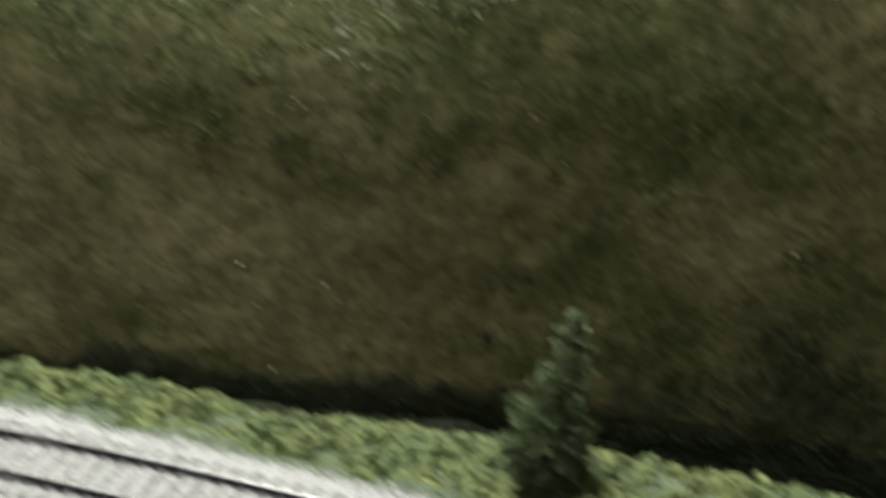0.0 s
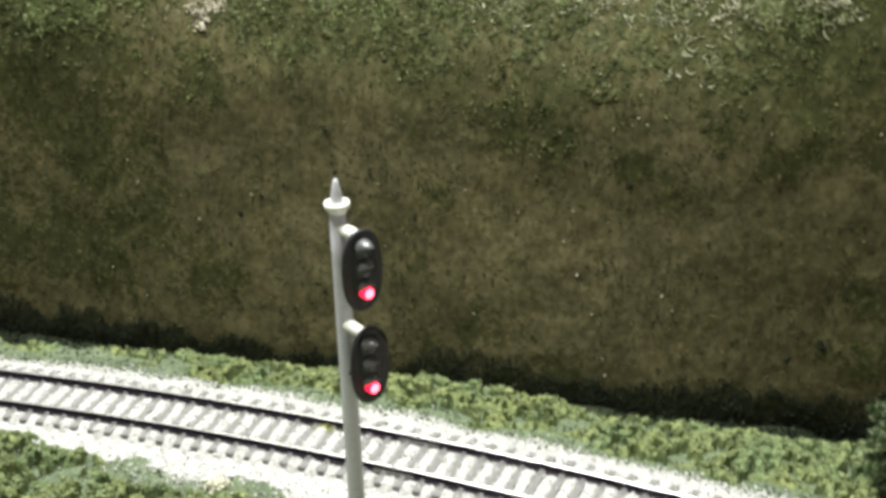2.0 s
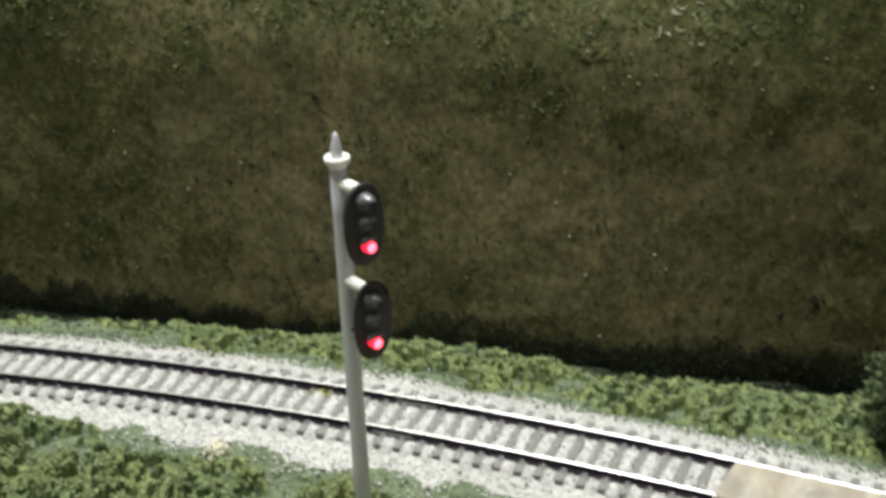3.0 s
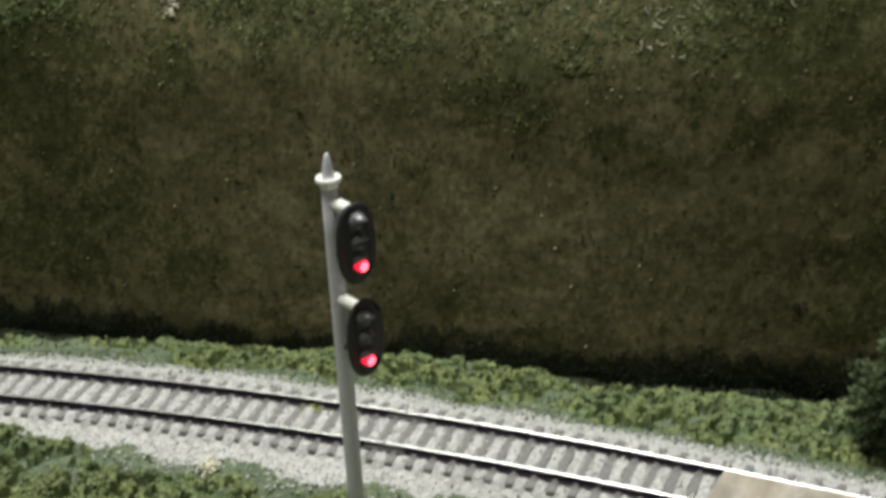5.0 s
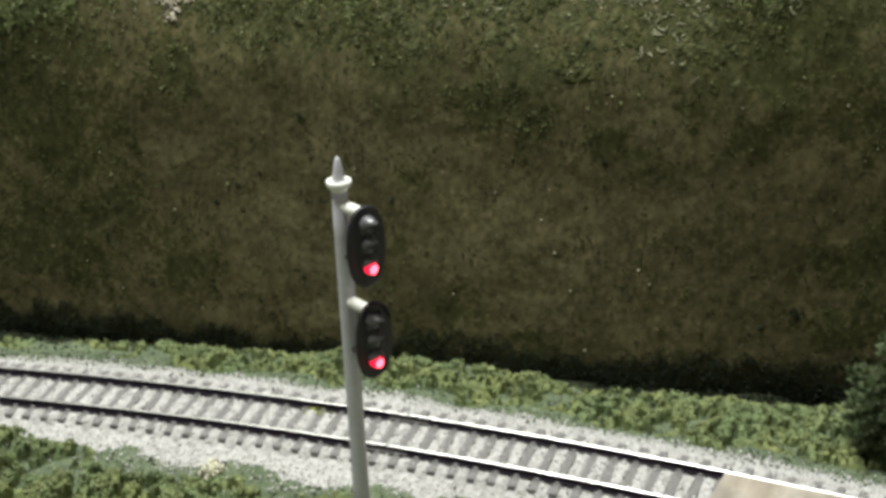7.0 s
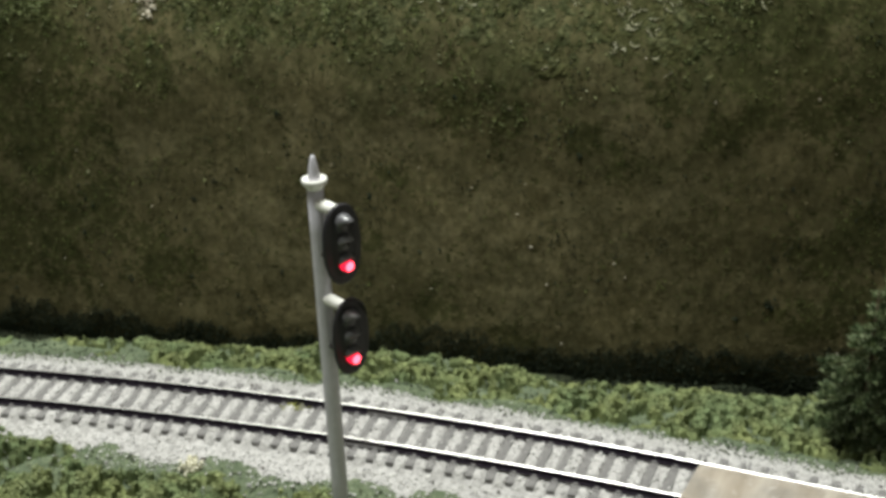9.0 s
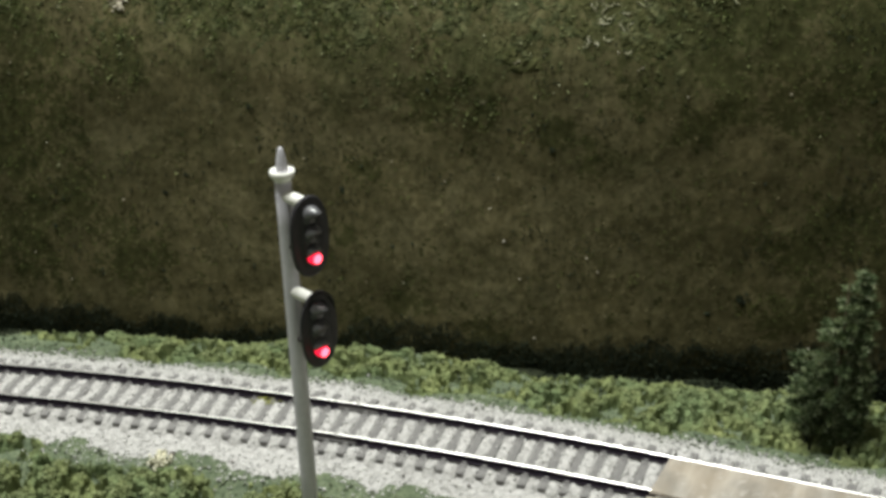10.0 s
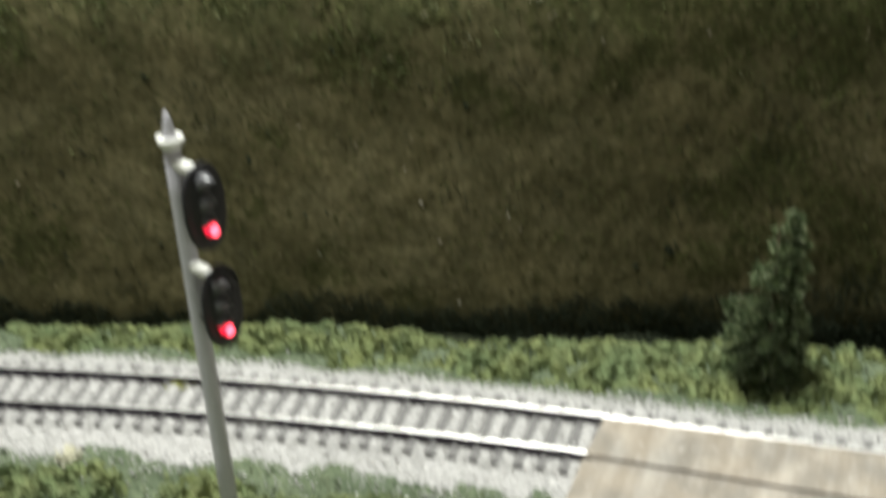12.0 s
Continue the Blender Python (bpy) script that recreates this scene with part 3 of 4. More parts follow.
def hill_cover(p):
    """0 brown matting, 1 dark olive, 2 light brown, for face middles (n, 3)."""
    q = p[:, [0, 2]]
    rag = 0.28 * hill_rag(q) + 0.30 * hill_speck(q) + 0.12 * field(16, 0.11)(q) + rng.uniform(-0.24, 0.24, len(q))
    out = np.where(near_spots(q, LIGHT) * 0.72 + rag > 0.44, 2, 0)
    return np.where(near_spots(q, DARK) * 0.80 + 0.018 * np.clip(q[:, 1] - 7, 0, 5) * 4 + rag > 0.50, 1, out)


hill = new("hillside", sheet("hillside", np.linspace(-46, 30, 620), np.concatenate([np.linspace(-4.4, 15, 200), np.linspace(15.3, 32, 30)]), hill_place, [M_HILL, M_HILL_OLIVE, M_HILL_LIGHT],
                                  index=hill_cover))
tagged(hill, "steep model hillside matted in dead brown grass", "hillside", kind="structure")

bm = bmesh.new()
box(bm, (0, 0, -6.0), (150, 190, 4), 0.3)
tagged(part("bench_top", bm, M_TABLE), "plain wooden layout bench carrying the model ground", "bench", kind="structure")


def room():
    half, floor_z, top_z, thick = 220, -110, 165, 8
    for name, centre, size in (("floor", (0, 0, floor_z - thick / 2), (2 * half, 2 * half, thick)), ("ceiling", (0, 0, top_z + thick / 2), (2 * half, 2 * half, thick)),
                               ("wall_north", (0, half + thick / 2, 27.5), (2 * half, thick, 275)), ("wall_south", (0, -half - thick / 2, 27.5), (2 * half, thick, 275)),
                               ("wall_east", (half + thick / 2, 0, 27.5), (thick, 2 * half, 275)), ("wall_west", (-half - thick / 2, 0, 27.5), (thick, 2 * half, 275))):
        bm = bmesh.new()
        box(bm, centre, size)
        tagged(part(name, bm, M_WALL), "plain painted room " + name.split("_")[0], name.split("_")[0], kind="structure")


room()

# ---------------------------------------------------------------- track
def rail_mesh(off, a0, a1, n, top=None):
    """A rail along the arc: foot, web and rounded head."""
    crown = [(0.052 * math.sin(radians(t)), -0.036 + 0.036 * math.cos(radians(t))) for t in range(72, -73, -12)]
    prof = [(-0.10, -0.25), (0.10, -0.25), (0.10, -0.222), (0.03, -0.19), (0.025, -0.095), (0.052, -0.068)] + crown
    prof += [(-0.052, -0.068), (-0.025, -0.095), (-0.03, -0.19), (-0.10, -0.222)]
    k = len(prof)
    ang = np.linspace(a0, a1, n)
    v = np.concatenate([np.c_[arc(np.full(k, a), off + np.array([p[0] for p in prof])), [p[1] for p in prof]] for a in ang])
    f, idx = [], []
    for i in range(n - 1):
        for j in range(k):
            f.append((i * k + j, i * k + (j + 1) % k, (i + 1) * k + (j + 1) % k, (i + 1) * k + j))
            idx.append(1 if 10 <= j <= 15 else 0)
    return mesh_of("rail", v * CM, f, [M_RAIL_SIDE, top or M_RAIL_TOP], False, idx)


STEP = math.degrees(0.623 / RADIUS)  # one tie to the next
JOINT = float(angle_of(np.array([[-11.45, 31.05]]))[0])
track = new("railway_track")
tagged(track, "curved model railway track with black rails and grey ties", "railway track")
for off in (-HALF, HALF):
    j = JOINT + (0.03 if off < 0 else 0.0)
    spans = [(67.2, j - 0.02, None), (44.0, 67.2, M_DULL)] if off < 0 else [(44.0, j - 0.02, None)]
    for a0, a1, top in spans + [(j + 0.02, 92.0, None)]:
        ob = new("rail", rail_mesh(off, a0, a1, 150, top))
        ob.parent = track
        tagged(ob, "dark rail with a polished silver head")
    # joiner: a folded clip round the rail foot
    v = []
    ang = np.linspace(j - 0.32, j + 0.32, 7)
    prof = [(-0.14, -0.253), (0.14, -0.253), (0.14, -0.20), (0.075, -0.17), (0.065, -0.105), (-0.065, -0.105), (-0.075, -0.17), (-0.14, -0.20)]
    v = np.concatenate([np.c_[arc(np.full(8, a), off + np.array([p[0] for p in prof])), [p[1] for p in prof]] for a in ang])
    f = [(i * 8 + q, i * 8 + (q + 1) % 8, (i + 1) * 8 + (q + 1) % 8, (i + 1) * 8 + q) for i in range(6) for q in range(8)]
    f += [(0, 1, 2, 7), (48, 55, 50, 49)]
    ob = new("rail_joiner", mesh_of("rail_joiner", v * CM, f, M_JOINER))
    ob.parent = track
    tagged(ob, "small metal rail joiner")

bm = bmesh.new()
box(bm, (0.07, 0, -0.34), (3.14, 0.235, 0.18), 0.02)
for off in (-HALF, HALF):
    for side in (-1, 1):
        box(bm, (off + side * 0.125, 0, -0.222), (0.075, 0.12, 0.075), 0.015)
        box(bm, (off + side * 0.20, 0, -0.245), (0.12, 0.17, 0.02))
tie = part("tie", bm, M_TIE, track)
tie_places = []
a_tie = float(angle_of(np.array([[-10.30, 29.70]]))[0])
for i in range(-44, 40):
    a = a_tie + i * STEP
    x, y = arc(a, 0)
    wob = random.uniform(-0.6, 0.6)
    m = pose(x * CM, y * CM, random.uniform(-0.0001, 0.00005), 0, 0, a + wob)
    if i == -44:
        tie.matrix_basis = m
    else:
        ob = new("tie", tie.data)
        ob.parent, ob.matrix_basis = track, m
    tie_places.append(a)

# ---------------------------------------------------------------- ballast grains
def mound_height(ang, off):
    """Packed ballast heaped between the ties, falling away beside the rails."""
    xy = arc(ang, off)
    along = ((ang - a_tie + STEP / 2) % STEP - STEP / 2) * RADIUS * math.pi / 180
    rise = np.clip((np.abs(along) - 0.075) / 0.09, 0, 1)
    rise = rise * rise * (3 - 2 * rise)
    trough = np.clip((np.abs(np.abs(off) - HALF) - 0.11) / 0.16, 0, 1)
    return ground_height(xy) - 0.03 + rise * (0.03 + 0.15 * trough) * np.clip((1.72 - np.abs(off)) / 0.3, 0, 1) + 0.05 * bump_mid(xy * 2.3) * trough


def mound_place(ang, off):
    z = mound_height(ang, off) + rng.uniform(-0.012, 0.012, len(ang)) + 0.02 * bump_small(arc(ang, off) * 2.6)
    return np.c_[arc(ang, off), z]


mounds = new("ballast_mounds", sheet("ballast_mounds", np.linspace(54, 86, 1300), np.linspace(-1.8, 1.8, 58), mound_place, M_BALLAST, True))
tagged(mounds, "packed pale ballast heaped between the ties", "ballast", kind="stuff")

n = 78000
ang, off = rng.uniform(54, 86, n), rng.uniform(-3.3, 3.6, n)
keep = np.abs(off - 0.30) < 2.75 + 0.45 * bump_mid(arc(ang, off) * 1.7) + rng.normal(0, 0.18, n)
xy = arc(ang[keep], off[keep])
o = off[keep]
along = ((ang[keep] - a_tie + STEP / 2) % STEP - STEP / 2) * RADIUS * math.pi / 180
bed = np.abs(o) < 1.75
z = np.where(bed, np.maximum(mound_height(ang[keep], o), ground_height(xy) - 0.04), ground_height(xy)) + rng.uniform(-0.02, 0.022, len(xy))
on_tie = (np.abs(along) < 0.13) & (o > -1.5) & (o < 1.62)
under_rail = np.abs(np.abs(o) - HALF) < 0.13
ok = ~(on_tie & (rng.uniform(size=len(o)) > np.where(o > 1.3, 0.25, 0.03))) & ~(bed & (rng.uniform(size=len(o)) > 0.72)) & ~(under_rail & (z > -0.30))
z = np.where(on_tie, -0.24, z)
xy, z = xy[ok], z[ok]
stray_a, stray_o = rng.uniform(54, 86, 2600), rng.choice([-1, 1, 1], 2600) * (2.65 + np.abs(rng.normal(0, 0.42, 2600)))
stray = arc(stray_a, stray_o)
xy, z = np.r_[xy, stray], np.r_[z, ground_height(stray) + 0.06]
stuff("ballast_grains", np.c_[xy, z], 0.020 + 0.044 * rng.uniform(0, 1, len(z)) ** 1.7, M_GRAIN, "pale grey crushed stone ballast under the track", "ballast")

# ---------------------------------------------------------------- verge turf and foam clumps
def verge_points(n, a0, a1, lo, hi):
    a, o_ = rng.uniform(a0, a1, n), rng.uniform(lo, hi, n)
    xy = arc(a, o_)
    return xy, o_


def foam_bulk(xy, off):
    """How tall the foam stands: lower towards the ditch."""
    return np.where(off > 0, np.clip((edge_of_verge(xy[:, 0]) + 1.0 - off) / 2.2, 0.40, 1), 1.1)


def foam_height(xy, off):
    c = foam_cover(xy, off)
    warp = foam_warp(xy)
    bulk = 0.22 + 0.08 * lump_big(xy + warp) + 0.11 * lump_mid(xy + warp) + 0.08 * lump_fine(xy)
    bulk = bulk - 0.46 * foam_holes(xy)
    return ground_height(xy) + np.where(c > 0, np.sqrt(np.clip(c, 0, 1)) * bulk * foam_bulk(xy, off), 0.12 * c) - 0.05


def foam_mat(name, a0, a1, lo, hi, label):
    """The mat itself; returns places of the clumps that sit on it and their radii."""
    def place(a, off):
        xy = arc(a, off) + rng.uniform(-0.02, 0.02, (len(a), 2))
        return np.c_[xy, foam_height(xy, off) + rng.uniform(-0.045, 0.045, len(a))]
    step = 0.05
    ob = new(name, sheet(name, np.linspace(a0, a1, int(radians(a1 - a0) * RADIUS / step)), np.arange(lo, hi, step), place, M_MAT, False))
    tagged(ob, label, "foliage", kind="stuff")
    n = int(radians(a1 - a0) * RADIUS * (hi - lo) * 26)
    a, off = rng.uniform(a0, a1, n), rng.uniform(lo, hi, n)
    xy = arc(a, off)
    c = foam_cover(xy, off)
    ok = (c + 0.25 * rng.normal(0, 1, n) > 0.30) & (holes_wide(xy) < 0.05) & (holes_small(xy) < 0.05)
    xy, off, c = xy[ok], off[ok], c[ok]
    r = np.where(off > 0, 1.0, 1.35) * rng.uniform(0.05, 0.12, len(xy)) * np.clip(c + 0.35, 0.5, 1) * (0.55 + 0.45 * foam_bulk(xy, off))
    return np.c_[xy, foam_height(xy, off) + 0.35 * r], r


def clump_crumbs(centre, radius, per):
    """Crumbs packed round the upper shell of each clump, with gaps between them."""
    d = rng.normal(0, 1, (len(centre), per, 3))
    d /= np.linalg.norm(d, axis=2)[:, :, None]
    d[:, :, 2] = 0.75 * np.abs(d[:, :, 2]) - 0.25
    r = radius[:, None] * rng.uniform(0.60, 1.10, (len(centre), per))
    size = radius[:, None] * rng.uniform(0.20, 0.40, (len(centre), per))
    return (centre[:, None] + d * r[:, :, None]).reshape(-1, 3), size.ravel()


c1, r1 = foam_mat("verge_foliage", 54, 86, 2.9, 10.2, "olive green foam foliage mat along the verge")
c2, r2 = foam_mat("near_foliage", 66, 86, -8.0, -1.7, "olive green foam foliage mat beside the ballast")
p, size = clump_crumbs(np.r_[c1, c2], np.r_[r1, r2], 13)
stuff("foam_clumps", p, size, M_FOAM, "loose olive green clumps of foam foliage on the verge", "foliage", shape=(1.25, 0.85, 0.8), jag=0.4)

xy, o_ = verge_points(30000, 51, 88, -9, 9)
keep = ((o_ > 2.2 + 0.6 * rng.uniform(0, 1, len(o_))) & (o_ < edge_of_verge(xy[:, 0]) + 0.2) | (o_ < -2.4)) & ~((xy[:, 0] > -4.4) & (xy[:, 1] < 27.3))
xy = xy[keep]
stuff("turf_crumbs", np.c_[xy, ground_height(xy) + 0.02], rng.uniform(0.03, 0.07, len(xy)), M_TURF_CRUMB, "fine blue-green ground foam turf", "turf", jag=0.4)

# undergrowth in the ditch at the foot of the hill, coloured dark to stand for shade
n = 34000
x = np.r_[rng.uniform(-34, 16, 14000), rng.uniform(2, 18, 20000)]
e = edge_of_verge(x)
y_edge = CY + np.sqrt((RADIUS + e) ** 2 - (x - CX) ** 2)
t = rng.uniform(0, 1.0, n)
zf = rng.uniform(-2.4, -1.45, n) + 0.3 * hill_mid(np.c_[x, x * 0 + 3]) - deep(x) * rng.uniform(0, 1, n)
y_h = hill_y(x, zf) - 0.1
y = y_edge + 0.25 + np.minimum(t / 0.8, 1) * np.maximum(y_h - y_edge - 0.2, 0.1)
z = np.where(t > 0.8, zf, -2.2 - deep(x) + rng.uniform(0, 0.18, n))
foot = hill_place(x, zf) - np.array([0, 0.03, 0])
stuff("shaded_undergrowth", np.where((t > 0.8)[:, None], foot, np.c_[x, y, z]), np.where(x > 2, 1.6, 1.2) * rng.uniform(0.035, 0.065, n), M_DARK_FOAM, "green undergrowth at the foot of the hill, coloured dark for shade", "undergrowth", jag=0.5, solid="tetra")

# ---------------------------------------------------------------- flock on the hill
def on_hill(x, s, lift=0.0):
    p = hill_place(x, s)
    p[:, 1] -= lift
    return p


def fibres(name, x, s, material, label, category, size=1.0):
    """Short fibres that stand out of the face, combed downhill."""
    n = len(x)
    aim = rng.normal(0, 0.75, (n, 3)) + np.array([0.0, -0.6, -0.35])
    v, f = blades(on_hill(x, s, -0.02), aim, size * rng.uniform(0.07, 0.17, n), size * rng.uniform(0.012, 0.026, n))
    return tagged(new(name, mesh_of(name, v, f, material)), label, category, kind="stuff")


mottle, blotch = field(61, 0.55), field(62, 2.3)
n = 34000
x, s = rng.uniform(-33, 16, n), rng.uniform(-1.7, 13.5, n)
keep = 0.9 * near_spots(np.c_[x, s], DARK) < rng.uniform(0, 1, n)
x, s = x[keep], s[keep]
fibres("hill_grass_fibres", x, s, M_HILL_CRUMB, "short brown dead grass fibres on the hill", "grass")
n = 56000
x, s = rng.uniform(-33, 16, n), rng.uniform(-1.7, 13.5, n)
q = np.c_[x, s]
keep = 0.55 * near_spots(q, GREEN) + 1.1 * near_spots(q, DARK) + 0.55 * mottle(q) + 0.30 * blotch(q) + np.clip((s - 7) * 0.06, 0, 1) > rng.uniform(-0.25, 1.1, n)
keep &= s > 0.2 + 0.5 * mottle(q)
fibres("hill_green_fibres", x[keep], s[keep], M_MOSS, "short olive green grass fibres on the hill", "grass", 1.1)

def tufts(seed, count, lo, spots, floor, reach, per, size):
    """Places and sizes of crumbs gathered in lumpy tufts on the face, thick within the spots."""
    x, s = rng.uniform(-36, 18, count), rng.uniform(lo, 15, count)
    q = np.c_[x, s]
    keep = near_spots(q, spots) + 0.3 * field(seed, 0.9)(q) + floor(s) > rng.uniform(0.25, 1.1, count)
    q = q[keep]
    r = np.repeat(rng.uniform(0.5, 1.3, len(q)) * reach, per)
    d = rng.normal(0, 1, (len(r), 3)) * r[:, None] * 0.6
    p = on_hill(np.repeat(q[:, 0], per) + d[:, 0], np.repeat(q[:, 1], per) + d[:, 1])
    p[:, 1] -= np.abs(d[:, 2]) + 0.02
    return p, size * rng.uniform(0.6, 1.5, len(p))


crest_big, crest_mid, crest_fine = cells(81, 0.62), cells(82, 0.30), cells(83, 0.13)
crest_rag, crest_wide = field(84, 0.45), field(85, 1.5)


def crest_cover(q):
    return np.clip((1.0 * near_spots(q, CREST) - 0.47 + 0.45 * crest_rag(q) + 0.25 * crest_wide(q) + 0.45 * hill_speck(q) + np.clip((q[:, 1] - 11.2) * 0.5, 0, 0.7) - np.clip((q[:, 0] - 0.5) * 0.3, 0, 1.4)) / 0.6, -1, 1)


def crest_place(x, s):
    q = np.c_[x, s]
    c = crest_cover(q)
    bulk = 0.05 * crest_big(q) + 0.10 * crest_mid(q + 0.03 * np.c_[crest_rag(q * 6), crest_rag(q * 6 + 5)]) + 0.06 * crest_fine(q) - 0.03
    out = np.where(c > 0, np.clip(c, 0, 1) * bulk, 0.10 * c) + rng.uniform(-0.02, 0.02, len(x))
    p = hill_place(x, s)
    p[:, 1] -= 0.95 * out
    p[:, 2] += 0.25 * out
    return p


def crest_kind(p):
    q = p[:, [0, 2]]
    kind = np.where(0.5 * crest_wide(q + 20) + 0.5 * hill_speck(q + 3) + 0.25 * crest_rag(q + 8) + rng.uniform(-0.2, 0.2, len(q)) > 0.12, 2, 0)
    return np.where(near_spots(q, LICHEN) + 0.4 * crest_rag(q) + 0.4 * hill_speck(q) > 0.62, 1, kind)


ob = new("crest_foliage", sheet("crest_foliage", np.linspace(-34, 16, 800), np.linspace(6.8, 14.6, 125), crest_place, [M_CREST, M_CREST_PALE, M_HILL_OLIVE], False, index=crest_kind))
tagged(ob, "lumpy pale green foam foliage along the crest of the hill", "foliage", kind="stuff")
p, sz = tufts(32, 3600, 3.0, GREEN, lambda s: (s - 9.9) * 0.20, 0.24, 10, 0.034)
stuff("hill_leaf_flock", p, sz, M_LEAF, "green leafy flock near the crest of the hill", "foliage", shape=(1, 1, 0.45), jag=0.4, solid="tetra")


def tall_grass(count, spots, per):
    """Upright tufts of static grass on the upper face: fine blades that fan out of one root."""
    x, s = rng.uniform(-36, 18, count), rng.uniform(6.5, 15, count)
    q = np.c_[x, s]
    q = q[near_spots(q, spots) + 0.35 * field(91, 0.8)(q) + np.clip((s - 10.6) * 0.10, -0.4, 0.3) > rng.uniform(0.35, 1.1, count)]
    root = np.repeat(q, per, axis=0) + rng.normal(0, 0.07, (len(q) * per, 2))
    n = len(root)
    aim = rng.normal(0, 0.40, (n, 3)) + np.array([0.0, -0.8, 0.25])
    return blades(on_hill(root[:, 0], root[:, 1], -0.02), aim, rng.uniform(0.12, 0.30, n), rng.uniform(0.016, 0.032, n))


v, f = tall_grass(5000, GREEN, 9)
tagged(new("crest_grass", mesh_of("crest_grass", v, f, M_LEAF)), "upright green static grass tufts along the crest", "grass", kind="stuff")
v, f = tall_grass(46000, BRIGHT, 9)
tagged(new("spring_grass", mesh_of("spring_grass", v, f, M_SPRING)), "fresh yellow green static grass in patches on the crest", "grass", kind="stuff")


def curls(count, spots):
    """Pale dry fibres that lie curled on the face: each one a bent chain of short pieces."""
    x, s = rng.uniform(-32, 8, count), rng.uniform(8, 14.5, count)
    q = np.c_[x, s]
    q = q[near_spots(q, spots) * np.interp(s, [9.6, 10.6, 11.5], [0.30, 0.50, 1.0]) > rng.uniform(0.15, 1.3, count)]
    n, k = len(q), 5
    turn = rng.uniform(0, 2 * math.pi, n)[:, None] + np.cumsum(rng.normal(0, 0.2, (n, k)) + rng.choice([-0.55, 0.55], n)[:, None], 1)
    step = rng.uniform(0.05, 0.12, n)[:, None]
    px = q[:, :1] + np.cumsum(np.cos(turn) * step, 1)
    ps = q[:, 1:] + np.cumsum(0.6 * np.sin(turn) * step, 1)
    lift = 0.03 + 0.05 * np.sin(np.linspace(0, math.pi, k))[None] + np.zeros((n, 1))
    p = on_hill(px.ravel(), ps.ravel()).reshape(n, k, 3)
    p[:, :, 1] -= lift
    a, b = p[:, :-1].reshape(-1, 3), p[:, 1:].reshape(-1, 3)
    return blades(a, b - a, np.linalg.norm(b - a, axis=1) * 1.5, rng.uniform(0.018, 0.042, len(a)))


# bright crumbs of flock strewn singly over the upper face
n = 9000
q = np.c_[rng.uniform(-32, 6, n), 11.6 - 7.5 * rng.uniform(0, 1, n) ** 1.6]
q = q[0.9 * near_spots(q, FLECKS) + 0.4 * mottle(q) + np.clip((q[:, 1] - 9.5) * 0.2, 0, 0.4) > rng.uniform(0.1, 1.2, n)]
stuff("hill_bright_flecks", on_hill(q[:, 0], q[:, 1], 0.05), 0.026 + 0.050 * rng.uniform(0, 1, len(q)) ** 2, M_FLECK, "small pale green flock crumbs strewn on the upper hill", "foliage", shape=(1, 1, 0.6), jag=0.4, solid="tetra")
v, f = curls(26000, CURLS)
tagged(new("dry_curls", mesh_of("dry_curls", v, f, M_STRAW)), "pale dry curled plant fibres on the upper hill", "dead plants", kind="stuff")
p, sz = tufts(41, 6500, 6.5, LICHEN, lambda s: -0.12, 0.16, 14, 0.045)
lint_at = np.array([(-24.18, 8.10), (-23.99, 1.06), (-20.26, 3.25), (-10.14, 0.80), (-6.01, 1.18), (-6.08, 8.52), (-0.53, 7.60), (-6.53, 2.57), (-8.56, 4.45), (-3.77, 2.11)])
lint_at = np.r_[lint_at, np.c_[rng.uniform(-34, 16, 20), rng.uniform(-1, 10, 20)]]
lint_at = np.r_[lint_at, np.array([(-1.94, 8.50)]) + np.linspace(-0.14, 0.14, 6)[:, None] * np.array([1.0, 0.55])]
lint = on_hill(lint_at[:, 0], lint_at[:, 1], 0.04)
stuff("hill_pale_flock", np.r_[p, lint], np.r_[sz, rng.uniform(0.028, 0.045, len(lint) - 6), np.full(6, 0.024)], M_PALE, "pale straw coloured lichen on the hill", "lichen", jag=0.35, solid="ico")
# dark crumbs scattered singly over the matting
speck_at = np.repeat(np.array([(-23.02, 2.11), (-18.60, 3.62), (-15.29, 6.71), (-15.57, 1.18), (1.52, 0.83), (0.36, 0.21), (-17.80, 4.28), (-21.38, 0.60), (-4.90, 5.69), (-12.21, 3.93), (-8.99, 7.53)]), 5, axis=0) + rng.normal(0, 0.05, (55, 2))
speck_at = np.r_[speck_at, np.c_[rng.uniform(-33, 16, 220), rng.uniform(-1, 11, 220)]]
stuff("hill_dark_specks", on_hill(speck_at[:, 0], speck_at[:, 1], 0.02), np.r_[np.full(55, 0.07), 0.03 + 0.05 * rng.uniform(0, 1, 220) ** 2], M_DARK_FOAM,
      "dark flecks caught in the hill matting", "moss", shape=(0.8, 0.6, 1.2))

# moss massed along the hill foot, its dark colour also painting the shade there
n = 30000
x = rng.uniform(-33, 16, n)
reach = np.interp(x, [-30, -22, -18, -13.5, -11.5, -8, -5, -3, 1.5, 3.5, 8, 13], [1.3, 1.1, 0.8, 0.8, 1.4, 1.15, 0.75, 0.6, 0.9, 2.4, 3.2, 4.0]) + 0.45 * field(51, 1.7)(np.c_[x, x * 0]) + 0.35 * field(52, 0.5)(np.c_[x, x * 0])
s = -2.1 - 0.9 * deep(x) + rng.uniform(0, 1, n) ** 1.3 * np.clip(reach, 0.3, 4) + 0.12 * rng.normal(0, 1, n)
